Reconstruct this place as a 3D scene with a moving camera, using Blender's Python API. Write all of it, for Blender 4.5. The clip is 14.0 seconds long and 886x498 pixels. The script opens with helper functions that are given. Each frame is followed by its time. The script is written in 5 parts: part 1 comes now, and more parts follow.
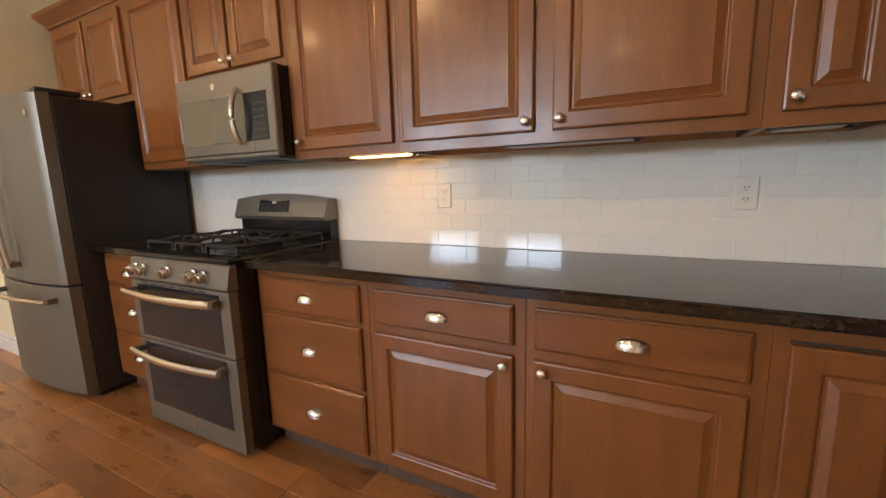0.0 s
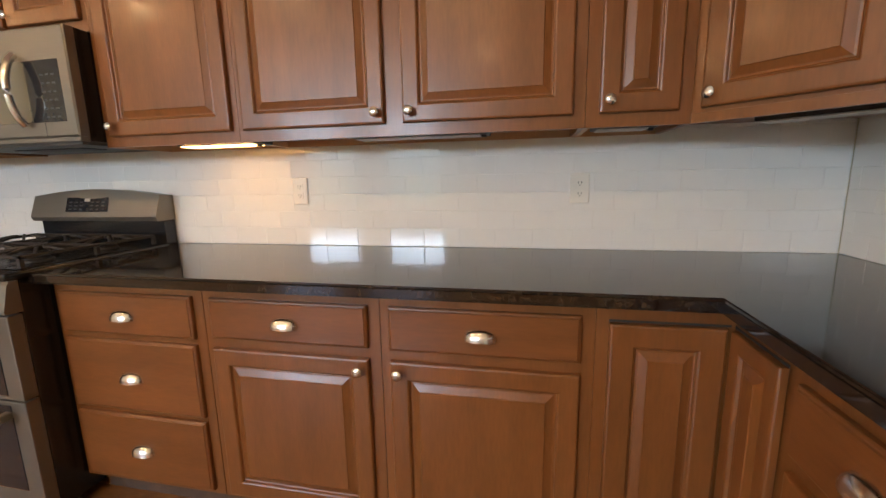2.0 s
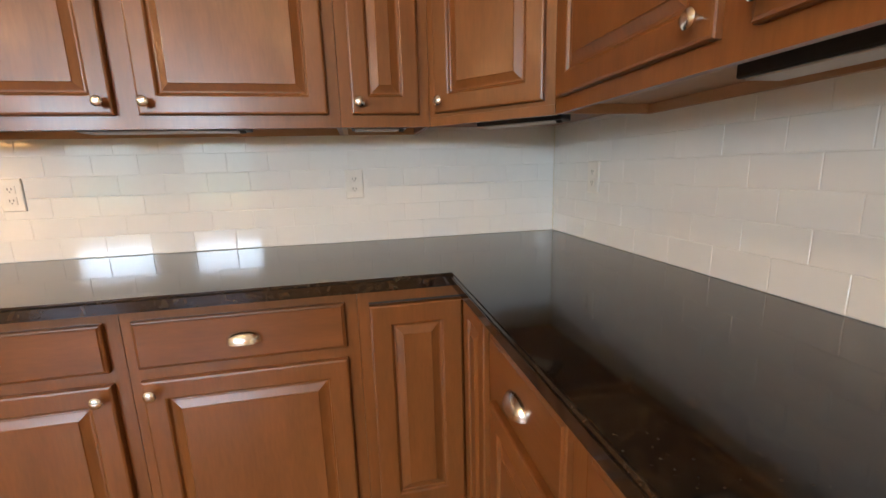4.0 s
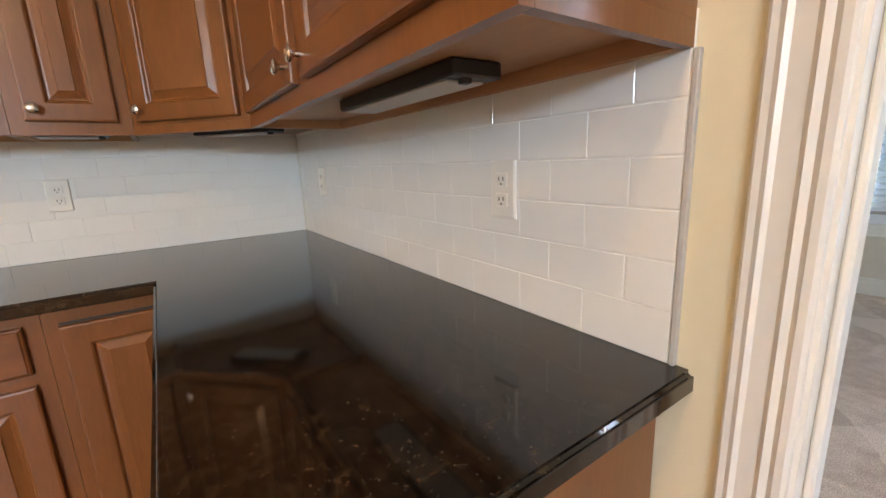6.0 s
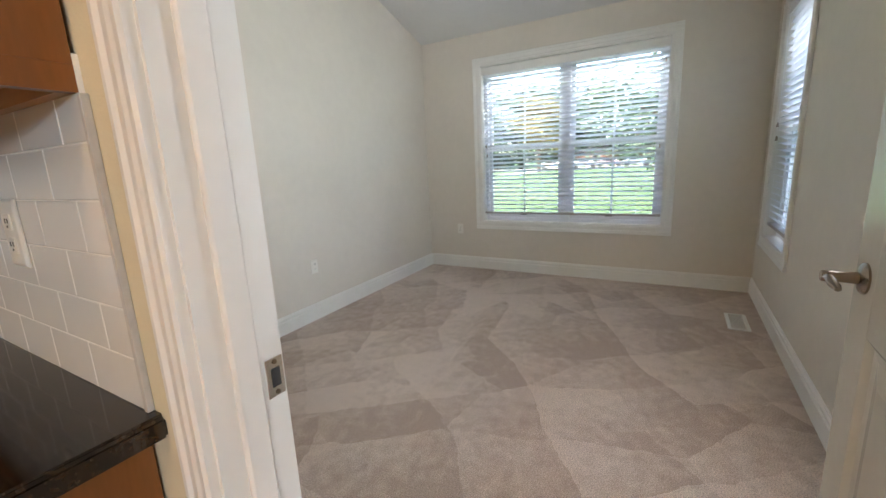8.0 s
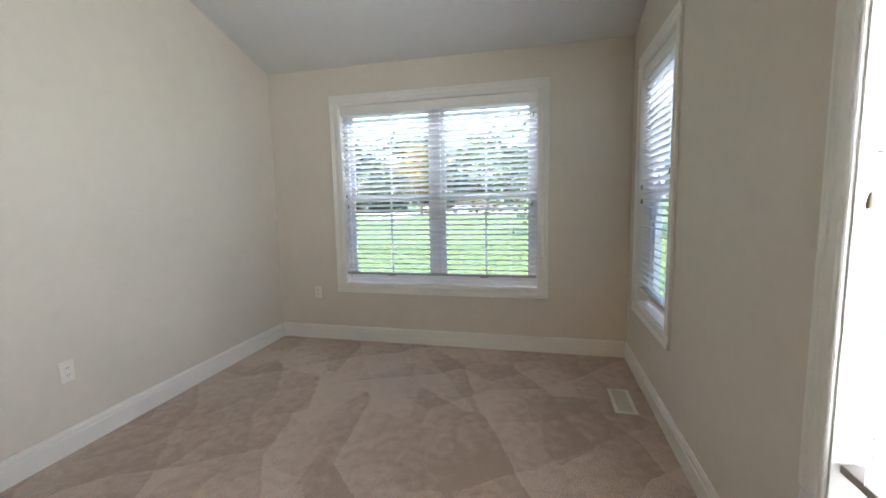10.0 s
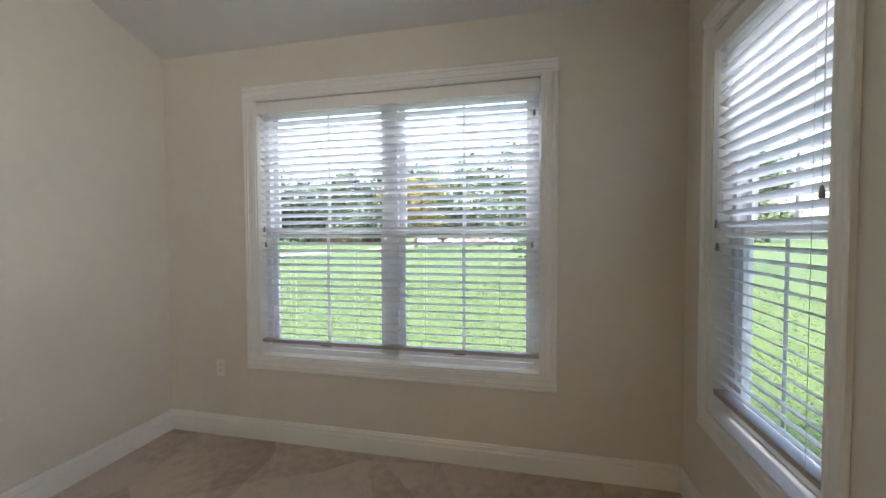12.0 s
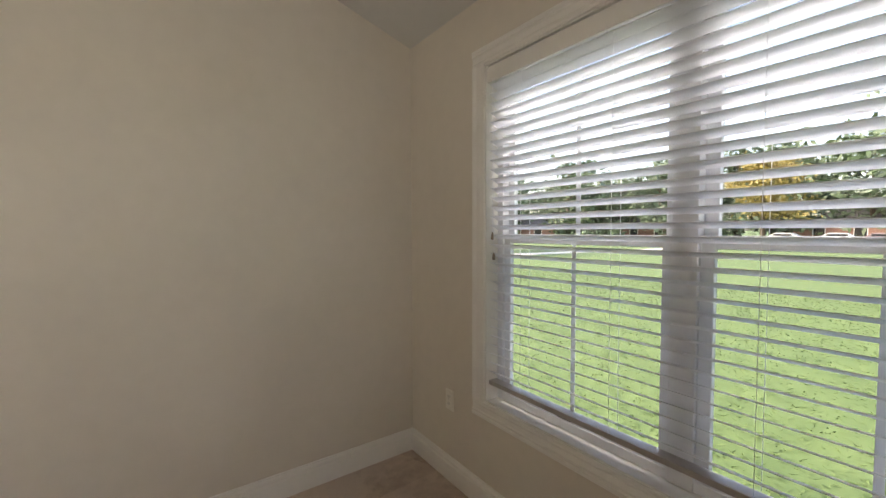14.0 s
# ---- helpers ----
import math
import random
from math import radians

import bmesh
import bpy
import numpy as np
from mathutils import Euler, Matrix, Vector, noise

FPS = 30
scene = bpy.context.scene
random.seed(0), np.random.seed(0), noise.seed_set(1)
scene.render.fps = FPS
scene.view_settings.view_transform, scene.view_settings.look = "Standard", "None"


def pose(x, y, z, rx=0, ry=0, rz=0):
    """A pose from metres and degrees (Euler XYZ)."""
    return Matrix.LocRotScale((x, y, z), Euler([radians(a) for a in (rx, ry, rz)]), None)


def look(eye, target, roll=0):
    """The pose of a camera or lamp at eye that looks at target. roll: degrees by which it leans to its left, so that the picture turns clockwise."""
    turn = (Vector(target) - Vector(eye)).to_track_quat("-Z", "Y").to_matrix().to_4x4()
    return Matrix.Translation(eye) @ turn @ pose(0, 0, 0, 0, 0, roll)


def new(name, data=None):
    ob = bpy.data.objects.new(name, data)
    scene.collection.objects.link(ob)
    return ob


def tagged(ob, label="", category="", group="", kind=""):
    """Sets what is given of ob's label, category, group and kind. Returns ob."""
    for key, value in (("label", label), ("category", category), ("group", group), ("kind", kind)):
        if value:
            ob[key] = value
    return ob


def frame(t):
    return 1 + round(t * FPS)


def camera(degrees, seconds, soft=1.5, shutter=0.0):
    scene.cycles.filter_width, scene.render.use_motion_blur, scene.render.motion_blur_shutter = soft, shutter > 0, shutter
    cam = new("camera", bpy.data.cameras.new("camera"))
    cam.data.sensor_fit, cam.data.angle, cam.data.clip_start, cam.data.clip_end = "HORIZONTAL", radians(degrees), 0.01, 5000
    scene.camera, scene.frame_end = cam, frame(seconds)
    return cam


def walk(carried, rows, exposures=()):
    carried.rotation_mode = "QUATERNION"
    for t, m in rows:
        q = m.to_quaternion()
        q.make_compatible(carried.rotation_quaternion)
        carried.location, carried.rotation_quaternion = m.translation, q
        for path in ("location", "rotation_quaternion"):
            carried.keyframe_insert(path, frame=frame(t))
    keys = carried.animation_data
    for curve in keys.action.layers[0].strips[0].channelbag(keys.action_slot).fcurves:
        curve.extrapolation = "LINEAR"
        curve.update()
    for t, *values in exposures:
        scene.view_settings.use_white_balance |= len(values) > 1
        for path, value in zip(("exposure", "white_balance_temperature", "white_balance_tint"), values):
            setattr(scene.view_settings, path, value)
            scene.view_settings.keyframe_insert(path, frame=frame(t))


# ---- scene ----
cam = camera(94.8, 14.0)
PATH = [
    (0, (0.144, 0.112, 1.217), (-0.768, 1.863, 0.896), -1.5),
    (0.5, (0.147, 0.145, 1.204), (-0.689, 1.932, 0.876), -1.3),
    (1, (0.174, 0.176, 1.2), (-0.553, 2.009, 0.866), -1.2),
    (1.5, (0.198, 0.201, 1.204), (-0.38, 2.084, 0.861), -1.1),
    (2, (0.232, 0.213, 1.204), (-0.173, 2.14, 0.858), -1.1),
    (4.5, (0.515, 0.088, 1.202), (1.095, 1.958, 0.796), -1.7),
    (5, (0.594, 0.003, 1.206), (1.358, 1.803, 0.788), -1.7),
    (5.5, (0.661, -0.081, 1.215), (1.589, 1.641, 0.794), -2.0),
    (6, (0.729, -0.17, 1.219), (1.831, 1.445, 0.798), -2.4),
    (6.5, (0.824, -0.25, 1.217), (2.111, 1.222, 0.796), -2.6),
    (7, (0.909, -0.335, 1.219), (2.361, 0.974, 0.796), -2.7),
    (7.5, (0.989, -0.437, 1.228), (2.579, 0.705, 0.812), -2.8),
    (8, (1.066, -0.54, 1.239), (2.76, 0.443, 0.834), -2.7),
    (8.5, (1.151, -0.59, 1.253), (2.934, 0.232, 0.874), -2.4),
    (9, (1.33, -0.555, 1.286), (3.176, 0.137, 0.947), -2.1),
    (11.5, (2.717, -0.398, 1.36), (4.688, -0.078, 1.257), -0.3),
    (12, (3.052, -0.406, 1.375), (4.998, 0.049, 1.304), -0.3),
    (12.5, (3.329, -0.355, 1.388), (5.228, 0.268, 1.326), -0.4),
    (13, (3.595, -0.283, 1.432), (5.391, 0.595, 1.358), -1.1),
    (13.5, (3.874, -0.23, 1.454), (5.411, 1.046, 1.357), -1.2),
    (14, (4.062, -0.153, 1.442), (5.203, 1.487, 1.353), -0.2),
]
# the clip's camera keeps a cool balance in the lamp-lit kitchen and turns neutral in the daylit room
BASE = 3.2
EXPOSURES = [(0, BASE + 0.3, 5950, 10), (2.0, BASE + 0.4, 5900, 10), (5.0, BASE + 0.75, 5900, 9), (6.0, BASE + 0.7, 5700, 8), (6.5, BASE + 0.6, 5700, 6), (7.0, BASE + 0.45, 5850, 7), (7.5, BASE + 0.3, 6150, 9), (8.5, BASE + 0.25, 6050, 10), (9.2, BASE + 0.25, 6100, 11), (11.5, BASE - 0.1, 6450, 13), (12.5, BASE - 0.25, 6700, 14), (13.0, BASE - 0.3, 6900, 15.5), (13.5, BASE - 0.35, 7100, 15.5), (14, BASE - 0.6, 7600, 16)]
walk(cam, [(t, look(eye, target, roll)) for t, eye, target, roll in PATH], EXPOSURES)

# ---- world, sun, lamps ----
world = bpy.data.worlds.new("sky")
scene.world = world
world.use_nodes = True
wn = world.node_tree.nodes
sky = wn.new("ShaderNodeTexSky")
sky.sky_type, sky.sun_disc = "NISHITA", False
sky.sun_elevation, sky.sun_rotation = radians(48), radians(-50)
sky.dust_density = 3.0
world.node_tree.links.new(sky.outputs[0], wn["Background"].inputs[0])
wn["Background"].inputs[1].default_value = 0.15

sun = new("sun", bpy.data.lights.new("sun", "SUN"))
sun.data.energy, sun.data.angle, sun.data.color = 1.5, radians(11), (1.0, 0.95, 0.88)
sun.matrix_world = look((-60, 50, 80), (0, 0, 0))


def area(name, eye, target, w, h, watts, color):
    l = new(name, bpy.data.lights.new(name, "AREA"))
    l.data.shape, l.data.size, l.data.size_y = "RECTANGLE", w, h
    l.data.energy, l.data.color = watts, color
    l.matrix_world = look(eye, target)
    return l


# daylight through the kitchen's garden windows and the side window behind the open door
for gx in (-3.81, -1.99):
    area("daylight_kitchen_window", (gx, -4.46, 2.12), (gx + 0.5, 0, 1.5), 1.08, 0.55, 5.8, (0.80, 0.91, 1.0))
area("daylight_side_window", (2.56, -1.25, 1.42), (2.56, 3, 1.42), 0.60, 1.6, 8, (0.97, 0.98, 1.0))
# added strip lamps outside, hidden above the window heads, that brighten the slats
area("slat_fill_front_window", (5.78, 0.49, 2.47), (5.35, 0.49, 1.40), 1.8, 0.14, 3.2, (0.95, 0.97, 1.0))
area("slat_fill_narrow_window", (4.705, -1.53, 2.47), (4.705, -1.10, 1.40), 0.74, 0.14, 2.0, (0.93, 0.96, 1.0))

# ---- materials ----


def mat(name, base, rough=0.5, metal=0.0, var=0.15, scale=6.0, stretch=(1, 1, 1), bump=0.0, bscale=80.0, hue=None, coat=0.0, rand=0.0, spec=0.5):
    """Node material: two scales of noise mix the base colour with a darker or other tone; fine bump."""
    m = bpy.data.materials.new(name)
    m.use_nodes = True
    n, l = m.node_tree.nodes, m.node_tree.links
    b = n["Principled BSDF"]
    b.inputs["Roughness"].default_value = rough
    b.inputs["Metallic"].default_value = metal
    b.inputs["Coat Weight"].default_value = coat
    b.inputs["Coat Roughness"].default_value = 0.12
    b.inputs["Specular IOR Level"].default_value = spec
    tc = n.new("ShaderNodeTexCoord")
    mp = n.new("ShaderNodeMapping")
    mp.inputs["Scale"].default_value = stretch
    l.new(tc.outputs["Object"], mp.inputs["Vector"])
    big, fine = n.new("ShaderNodeTexNoise"), n.new("ShaderNodeTexNoise")
    big.inputs["Scale"].default_value, big.inputs["Detail"].default_value = scale, 5
    fine.inputs["Scale"].default_value, fine.inputs["Detail"].default_value = scale * 9, 3
    info = n.new("ShaderNodeObjectInfo")
    if rand:
        add = n.new("ShaderNodeVectorMath")
        sc = n.new("ShaderNodeMath")
        sc.operation, sc.inputs[1].default_value = "MULTIPLY", 37.0
        l.new(info.outputs["Random"], sc.inputs[0])
        l.new(mp.outputs[0], add.inputs[0])
        l.new(sc.outputs[0], add.inputs[1])
        src = add.outputs[0]
    else:
        src = mp.outputs[0]
    l.new(src, big.inputs["Vector"])
    l.new(src, fine.inputs["Vector"])
    avg = n.new("ShaderNodeMix")
    avg.inputs[0].default_value = 0.35
    l.new(big.outputs[0], avg.inputs[2])
    l.new(fine.outputs[0], avg.inputs[3])
    ramp = n.new("ShaderNodeValToRGB")
    dark = hue or tuple(c * (1 - var) for c in base)
    light = tuple(min(1, c * (1 + var * 0.6)) for c in base)
    ramp.color_ramp.elements[0].position, ramp.color_ramp.elements[1].position = 0.32, 0.68
    ramp.color_ramp.elements[0].color, ramp.color_ramp.elements[1].color = (*dark, 1), (*light, 1)
    l.new(avg.outputs[0], ramp.inputs[0])
    out = ramp.outputs[0]
    if rand:
        hs = n.new("ShaderNodeHueSaturation")
        mr = n.new("ShaderNodeMapRange")
        mr.inputs[3].default_value, mr.inputs[4].default_value = 1 - rand, 1 + rand
        l.new(info.outputs["Random"], mr.inputs[0])
        l.new(mr.outputs[0], hs.inputs["Value"])
        l.new(out, hs.inputs["Color"])
        out = hs.outputs[0]
    l.new(out, b.inputs["Base Color"])
    if bump:
        bn, bt = n.new("ShaderNodeBump"), n.new("ShaderNodeTexNoise")
        bt.inputs["Scale"].default_value, bt.inputs["Detail"].default_value = bscale, 4
        bn.inputs["Strength"].default_value, bn.inputs["Distance"].default_value = bump, 0.01
        l.new(src, bt.inputs["Vector"])
        l.new(bt.outputs[0], bn.inputs["Height"])
        l.new(bn.outputs[0], b.inputs["Normal"])
    rr = n.new("ShaderNodeMapRange")
    rr.inputs[3].default_value, rr.inputs[4].default_value = max(0.02, rough * 0.85), min(1, rough * 1.2)
    l.new(big.outputs[0], rr.inputs[0])
    l.new(rr.outputs[0], b.inputs["Roughness"])
    return m


def glow(name, color, strength):
    m = mat(name, color, 0.5)
    b = m.node_tree.nodes["Principled BSDF"]
    b.inputs["Emission Color"].default_value = (*color, 1)
    b.inputs["Emission Strength"].default_value = strength
    return m


def clear_glass(name):
    m = bpy.data.materials.new(name)
    m.use_nodes = True
    b = m.node_tree.nodes["Principled BSDF"]
    b.inputs["Transmission Weight"].default_value = 1
    b.inputs["Roughness"].default_value = 0.0
    b.inputs["IOR"].default_value = 1.05
    return m


WOOD_V = mat("stained_maple_upright", (0.212, 0.078, 0.019), 0.32, var=0.22, scale=3.0, stretch=(5, 5, 0.8), bump=0.03, bscale=60, rand=0.06, coat=0.12)
WOOD_H = mat("stained_maple_level", (0.200, 0.072, 0.018), 0.32, var=0.22, scale=3.0, stretch=(0.8, 5, 5), bump=0.03, bscale=60, rand=0.06, coat=0.12)
WOOD_RAW = mat("clear_maple_underside", (0.50, 0.30, 0.15), 0.5, var=0.12, scale=3, stretch=(1, 5, 5))
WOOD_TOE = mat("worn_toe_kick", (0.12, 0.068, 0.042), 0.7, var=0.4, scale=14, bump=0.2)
TILE = mat("white_glazed_tile", (0.80, 0.79, 0.755), 0.06, var=0.02, scale=5, bump=0.012, bscale=7, rand=0.012, spec=0.45)
GROUT = mat("pale_grout", (0.785, 0.775, 0.735), 0.9, var=0.05, scale=20, bump=0.2)
SLATE = mat("slate_finish_metal", (0.215, 0.198, 0.168), 0.40, 0.65, var=0.06, scale=30, stretch=(0.3, 1, 6))
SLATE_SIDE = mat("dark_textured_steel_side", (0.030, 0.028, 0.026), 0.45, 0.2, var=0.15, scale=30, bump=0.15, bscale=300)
NICKEL = mat("brushed_nickel", (0.80, 0.76, 0.70), 0.24, 1.0, var=0.05, scale=30)
BRONZE = mat("aged_nickel_lever", (0.34, 0.28, 0.22), 0.25, 1.0, var=0.1, scale=30)
OVEN_GLASS = mat("dark_oven_glass", (0.022, 0.023, 0.027), 0.09, 0.0, var=0.2, scale=4)
MW_GLASS = mat("mirrored_door_glass", (0.26, 0.25, 0.215), 0.06, 0.7, var=0.05, scale=4)
BLACK = mat("black_enamel", (0.012, 0.012, 0.013), 0.22, var=0.2, scale=10)
PLASTIC = mat("black_plastic", (0.02, 0.019, 0.019), 0.45, var=0.2, scale=10)
IRON = mat("cast_iron_grate", (0.035, 0.032, 0.03), 0.5, 0.3, var=0.3, scale=30, bump=0.2, bscale=200)
WALL_K = mat("kitchen_wall_paint", (0.74, 0.67, 0.48), 0.75, var=0.05, scale=2, bump=0.06, bscale=220)
WALL = mat("cream_wall_paint", (0.69, 0.638, 0.555), 0.7, var=0.05, scale=1.5, bump=0.06, bscale=220)
CEIL = mat("ceiling_paint", (0.66, 0.655, 0.63), 0.85, var=0.04, scale=2, bump=0.15, bscale=160)
TRIM = mat("white_trim_paint", (0.80, 0.785, 0.74), 0.32, var=0.04, scale=3, bump=0.02, bscale=60)
DOOR_PAINT = mat("white_door_paint", (0.66, 0.635, 0.56), 0.20, var=0.04, scale=3, bump=0.02, bscale=40, spec=0.7)
BLIND = mat("white_blind_slat", (0.86, 0.86, 0.86), 0.4, var=0.04, scale=4)
VINYL = mat("white_vinyl", (0.79, 0.80, 0.82), 0.35, var=0.04, scale=4)
PLATE = mat("white_plastic_plate", (0.78, 0.75, 0.68), 0.3, var=0.03, scale=8)
SLOT = mat("dark_slot", (0.03, 0.03, 0.03), 0.6)
bn_ = BLIND.node_tree
tl_, mx_ = bn_.nodes.new("ShaderNodeBsdfTranslucent"), bn_.nodes.new("ShaderNodeMixShader")
tl_.inputs[0].default_value, mx_.inputs[0].default_value = (0.88, 0.89, 0.92, 1), 0.44
bn_.links.new(bn_.nodes["Principled BSDF"].outputs[0], mx_.inputs[1])
bn_.links.new(tl_.outputs[0], mx_.inputs[2])
bn_.links.new(mx_.outputs[0], bn_.nodes["Material Output"].inputs[0])
EDGE = mat("grey_edge_strip", (0.52, 0.50, 0.47), 0.4, 0.0)
KEY_PRINT = mat("dim_key_print", (0.045, 0.045, 0.045), 0.5)
GLASS = clear_glass("window_glass")
LENS = mat("frosted_lamp_lens", (0.55, 0.53, 0.48), 0.4, var=0.05)
LAMP_WARM = glow("lit_lamp_lens", (1.0, 0.48, 0.13), 1.25)
CEIL_LAMP = glow("warm_lamp_glow", (1.0, 0.57, 0.235), 14.0)
PLANK = mat("hickory_plank", (0.315, 0.140, 0.045), 0.28, var=0.34, scale=5, stretch=(0.8, 3, 3), bump=0.16, bscale=16, rand=0.26, coat=0.12)
GAP = mat("dark_joint", (0.03, 0.015, 0.008), 0.8)
PATH_GREY = mat("pale_concrete", (0.50, 0.48, 0.45), 0.9, var=0.15, scale=1.0, bump=0.2)
BARK = mat("bark", (0.09, 0.065, 0.045), 0.9, var=0.4, scale=6, stretch=(3, 3, 0.6), bump=0.6, bscale=20)
# pale green: the far trees' haze is mixed into this leaf colour
LEAF_A = mat("hazed_green_leaves", (0.12, 0.165, 0.10), 0.6, var=0.5, scale=1.2)
LEAF_B = mat("dark_green_leaves", (0.095, 0.14, 0.075), 0.6, var=0.5, scale=1.2)
LEAF_Y = mat("yellowing_leaves", (0.24, 0.19, 0.05), 0.6, var=0.4, scale=1.2)
BRICK = mat("orange_brick", (0.27, 0.15, 0.11), 0.9, var=0.25, scale=4)
ROOF = mat("grey_shingle", (0.14, 0.13, 0.13), 0.9, var=0.3, scale=4)
CAR_A = mat("silver_car_paint", (0.55, 0.57, 0.60), 0.25, 0.5)
CAR_B = mat("red_car_paint", (0.26, 0.20, 0.20), 0.25)
RUBBER = mat("tyre_rubber", (0.02, 0.02, 0.02), 0.8)


def granite():
    m = bpy.data.materials.new("dark_polished_granite")
    m.use_nodes = True
    n, l = m.node_tree.nodes, m.node_tree.links
    b = n["Principled BSDF"]
    tc = n.new("ShaderNodeTexCoord")
    v, ns = n.new("ShaderNodeTexVoronoi"), n.new("ShaderNodeTexNoise")
    v.inputs["Scale"].default_value, ns.inputs["Scale"].default_value, ns.inputs["Detail"].default_value = 420, 42, 9
    ns.inputs["Distortion"].default_value = 1.2
    l.new(tc.outputs["Object"], v.inputs["Vector"])
    l.new(tc.outputs["Object"], ns.inputs["Vector"])
    r1, r2 = n.new("ShaderNodeValToRGB"), n.new("ShaderNodeValToRGB")
    r1.color_ramp.elements[0].position, r1.color_ramp.elements[1].position = 0.46, 0.78
    r1.color_ramp.elements[0].color, r1.color_ramp.elements[1].color = (0.008, 0.006, 0.005, 1), (0.062, 0.041, 0.023, 1)
    r2.color_ramp.elements[0].position, r2.color_ramp.elements[1].position = 0.965, 1.0
    r2.color_ramp.elements[0].color, r2.color_ramp.elements[1].color = (0, 0, 0, 1), (1, 1, 1, 1)
    sep = n.new("ShaderNodeSeparateColor")
    l.new(v.outputs["Color"], sep.inputs[0])
    l.new(sep.outputs[0], r2.inputs[0])
    mx = n.new("ShaderNodeMix")
    mx.data_type = "RGBA"
    mx.inputs[7].default_value = (0.055, 0.042, 0.028, 1)
    l.new(ns.outputs[0], r1.inputs[0])
    l.new(r2.outputs[0], mx.inputs[0])
    l.new(r1.outputs[0], mx.inputs[6])
    l.new(mx.outputs[2], b.inputs["Base Color"])
    b.inputs["Roughness"].default_value = 0.07
    b.inputs["IOR"].default_value = 1.65
    return m


def carpet_material():
    """Beige cut pile with wedge-shaped vacuum strokes and fine tufts."""
    m = bpy.data.materials.new("beige_carpet")
    m.use_nodes = True
    n, l = m.node_tree.nodes, m.node_tree.links
    b = n["Principled BSDF"]
    b.inputs["Roughness"].default_value = 1.0
    b.inputs["Specular IOR Level"].default_value = 0.1
    b.inputs["Sheen Weight"].default_value = 0.3
    tc = n.new("ShaderNodeTexCoord")
    dist = n.new("ShaderNodeTexNoise")
    dist.inputs["Scale"].default_value, dist.inputs["Detail"].default_value = 12, 9
    mixv = n.new("ShaderNodeMix")
    mixv.data_type = "VECTOR"
    mixv.inputs[0].default_value = 0.05
    l.new(tc.outputs["Object"], dist.inputs["Vector"])
    l.new(tc.outputs["Object"], mixv.inputs[4])
    l.new(dist.outputs["Color"], mixv.inputs[5])
    tones = []
    for turn, sc, st in ((28, 2.7, (1.6, 0.6, 1)), (-55, 2.4, (1.6, 0.6, 1))):
        # long cells with straight edges, each stroke fading from one end to the other
        mp, v = n.new("ShaderNodeMapping"), n.new("ShaderNodeTexVoronoi")
        mp.vector_type = "TEXTURE"
        mp.inputs["Rotation"].default_value = (0, 0, radians(turn))
        mp.inputs["Scale"].default_value = st
        v.voronoi_dimensions = "2D"
        v.inputs["Scale"].default_value = sc
        l.new(mixv.outputs[1], mp.inputs["Vector"])
        l.new(mp.outputs[0], v.inputs["Vector"])
        s = n.new("ShaderNodeSeparateColor")
        l.new(v.outputs["Color"], s.inputs[0])
        diff, sx, fade = n.new("ShaderNodeVectorMath"), n.new("ShaderNodeSeparateXYZ"), n.new("ShaderNodeMath")
        scaled = n.new("ShaderNodeVectorMath")
        scaled.operation, scaled.inputs[3].default_value = "SCALE", sc
        l.new(mp.outputs[0], scaled.inputs[0])
        diff.operation = "SUBTRACT"
        pos = n.new("ShaderNodeVectorMath")
        pos.operation, pos.inputs[3].default_value = "SCALE", sc
        l.new(v.outputs["Position"], pos.inputs[0])
        l.new(scaled.outputs[0], diff.inputs[0])
        l.new(pos.outputs[0], diff.inputs[1])
        l.new(diff.outputs[0], sx.inputs[0])
        fade.operation, fade.inputs[1].default_value = "MULTIPLY_ADD", 0.4
        l.new(sx.outputs[1], fade.inputs[0])
        l.new(s.outputs[0], fade.inputs[2])
        tones.append(fade.outputs[0])
    tot = n.new("ShaderNodeMath")
    tot.operation = "ADD"
    l.new(tones[0], tot.inputs[0])
    l.new(tones[1], tot.inputs[1])
    mul = n.new("ShaderNodeMath")
    mul.operation, mul.inputs[1].default_value = "MULTIPLY", 0.36
    l.new(tot.outputs[0], mul.inputs[0])
    blot = n.new("ShaderNodeTexNoise")
    blot.inputs["Scale"].default_value, blot.inputs["Detail"].default_value = 16, 12
    l.new(tc.outputs["Object"], blot.inputs["Vector"])
    add = n.new("ShaderNodeMath")
    add.operation, add.inputs[1].default_value = "MULTIPLY_ADD", 0.85
    l.new(blot.outputs[0], add.inputs[0])
    l.new(mul.outputs[0], add.inputs[2])
    ramp = n.new("ShaderNodeValToRGB")
    e = ramp.color_ramp.elements
    e[0].position, e[1].position = 0.50, 1.05
    e[0].color, e[1].color = (0.415, 0.315, 0.250, 1), (0.62, 0.505, 0.425, 1)
    l.new(add.outputs[0], ramp.inputs[0])
    tuft = n.new("ShaderNodeTexNoise")
    tuft.inputs["Scale"].default_value, tuft.inputs["Detail"].default_value = 190, 5
    l.new(tc.outputs["Object"], tuft.inputs["Vector"])
    tr = n.new("ShaderNodeMapRange")
    tr.inputs[1].default_value, tr.inputs[2].default_value, tr.inputs[3].default_value, tr.inputs[4].default_value = 0.3, 0.7, 0.6, 1.35
    l.new(tuft.outputs[0], tr.inputs[0])
    hs = n.new("ShaderNodeHueSaturation")
    l.new(tr.outputs[0], hs.inputs["Value"])
    l.new(ramp.outputs[0], hs.inputs["Color"])
    l.new(hs.outputs[0], b.inputs["Base Color"])
    bp = n.new("ShaderNodeBump")
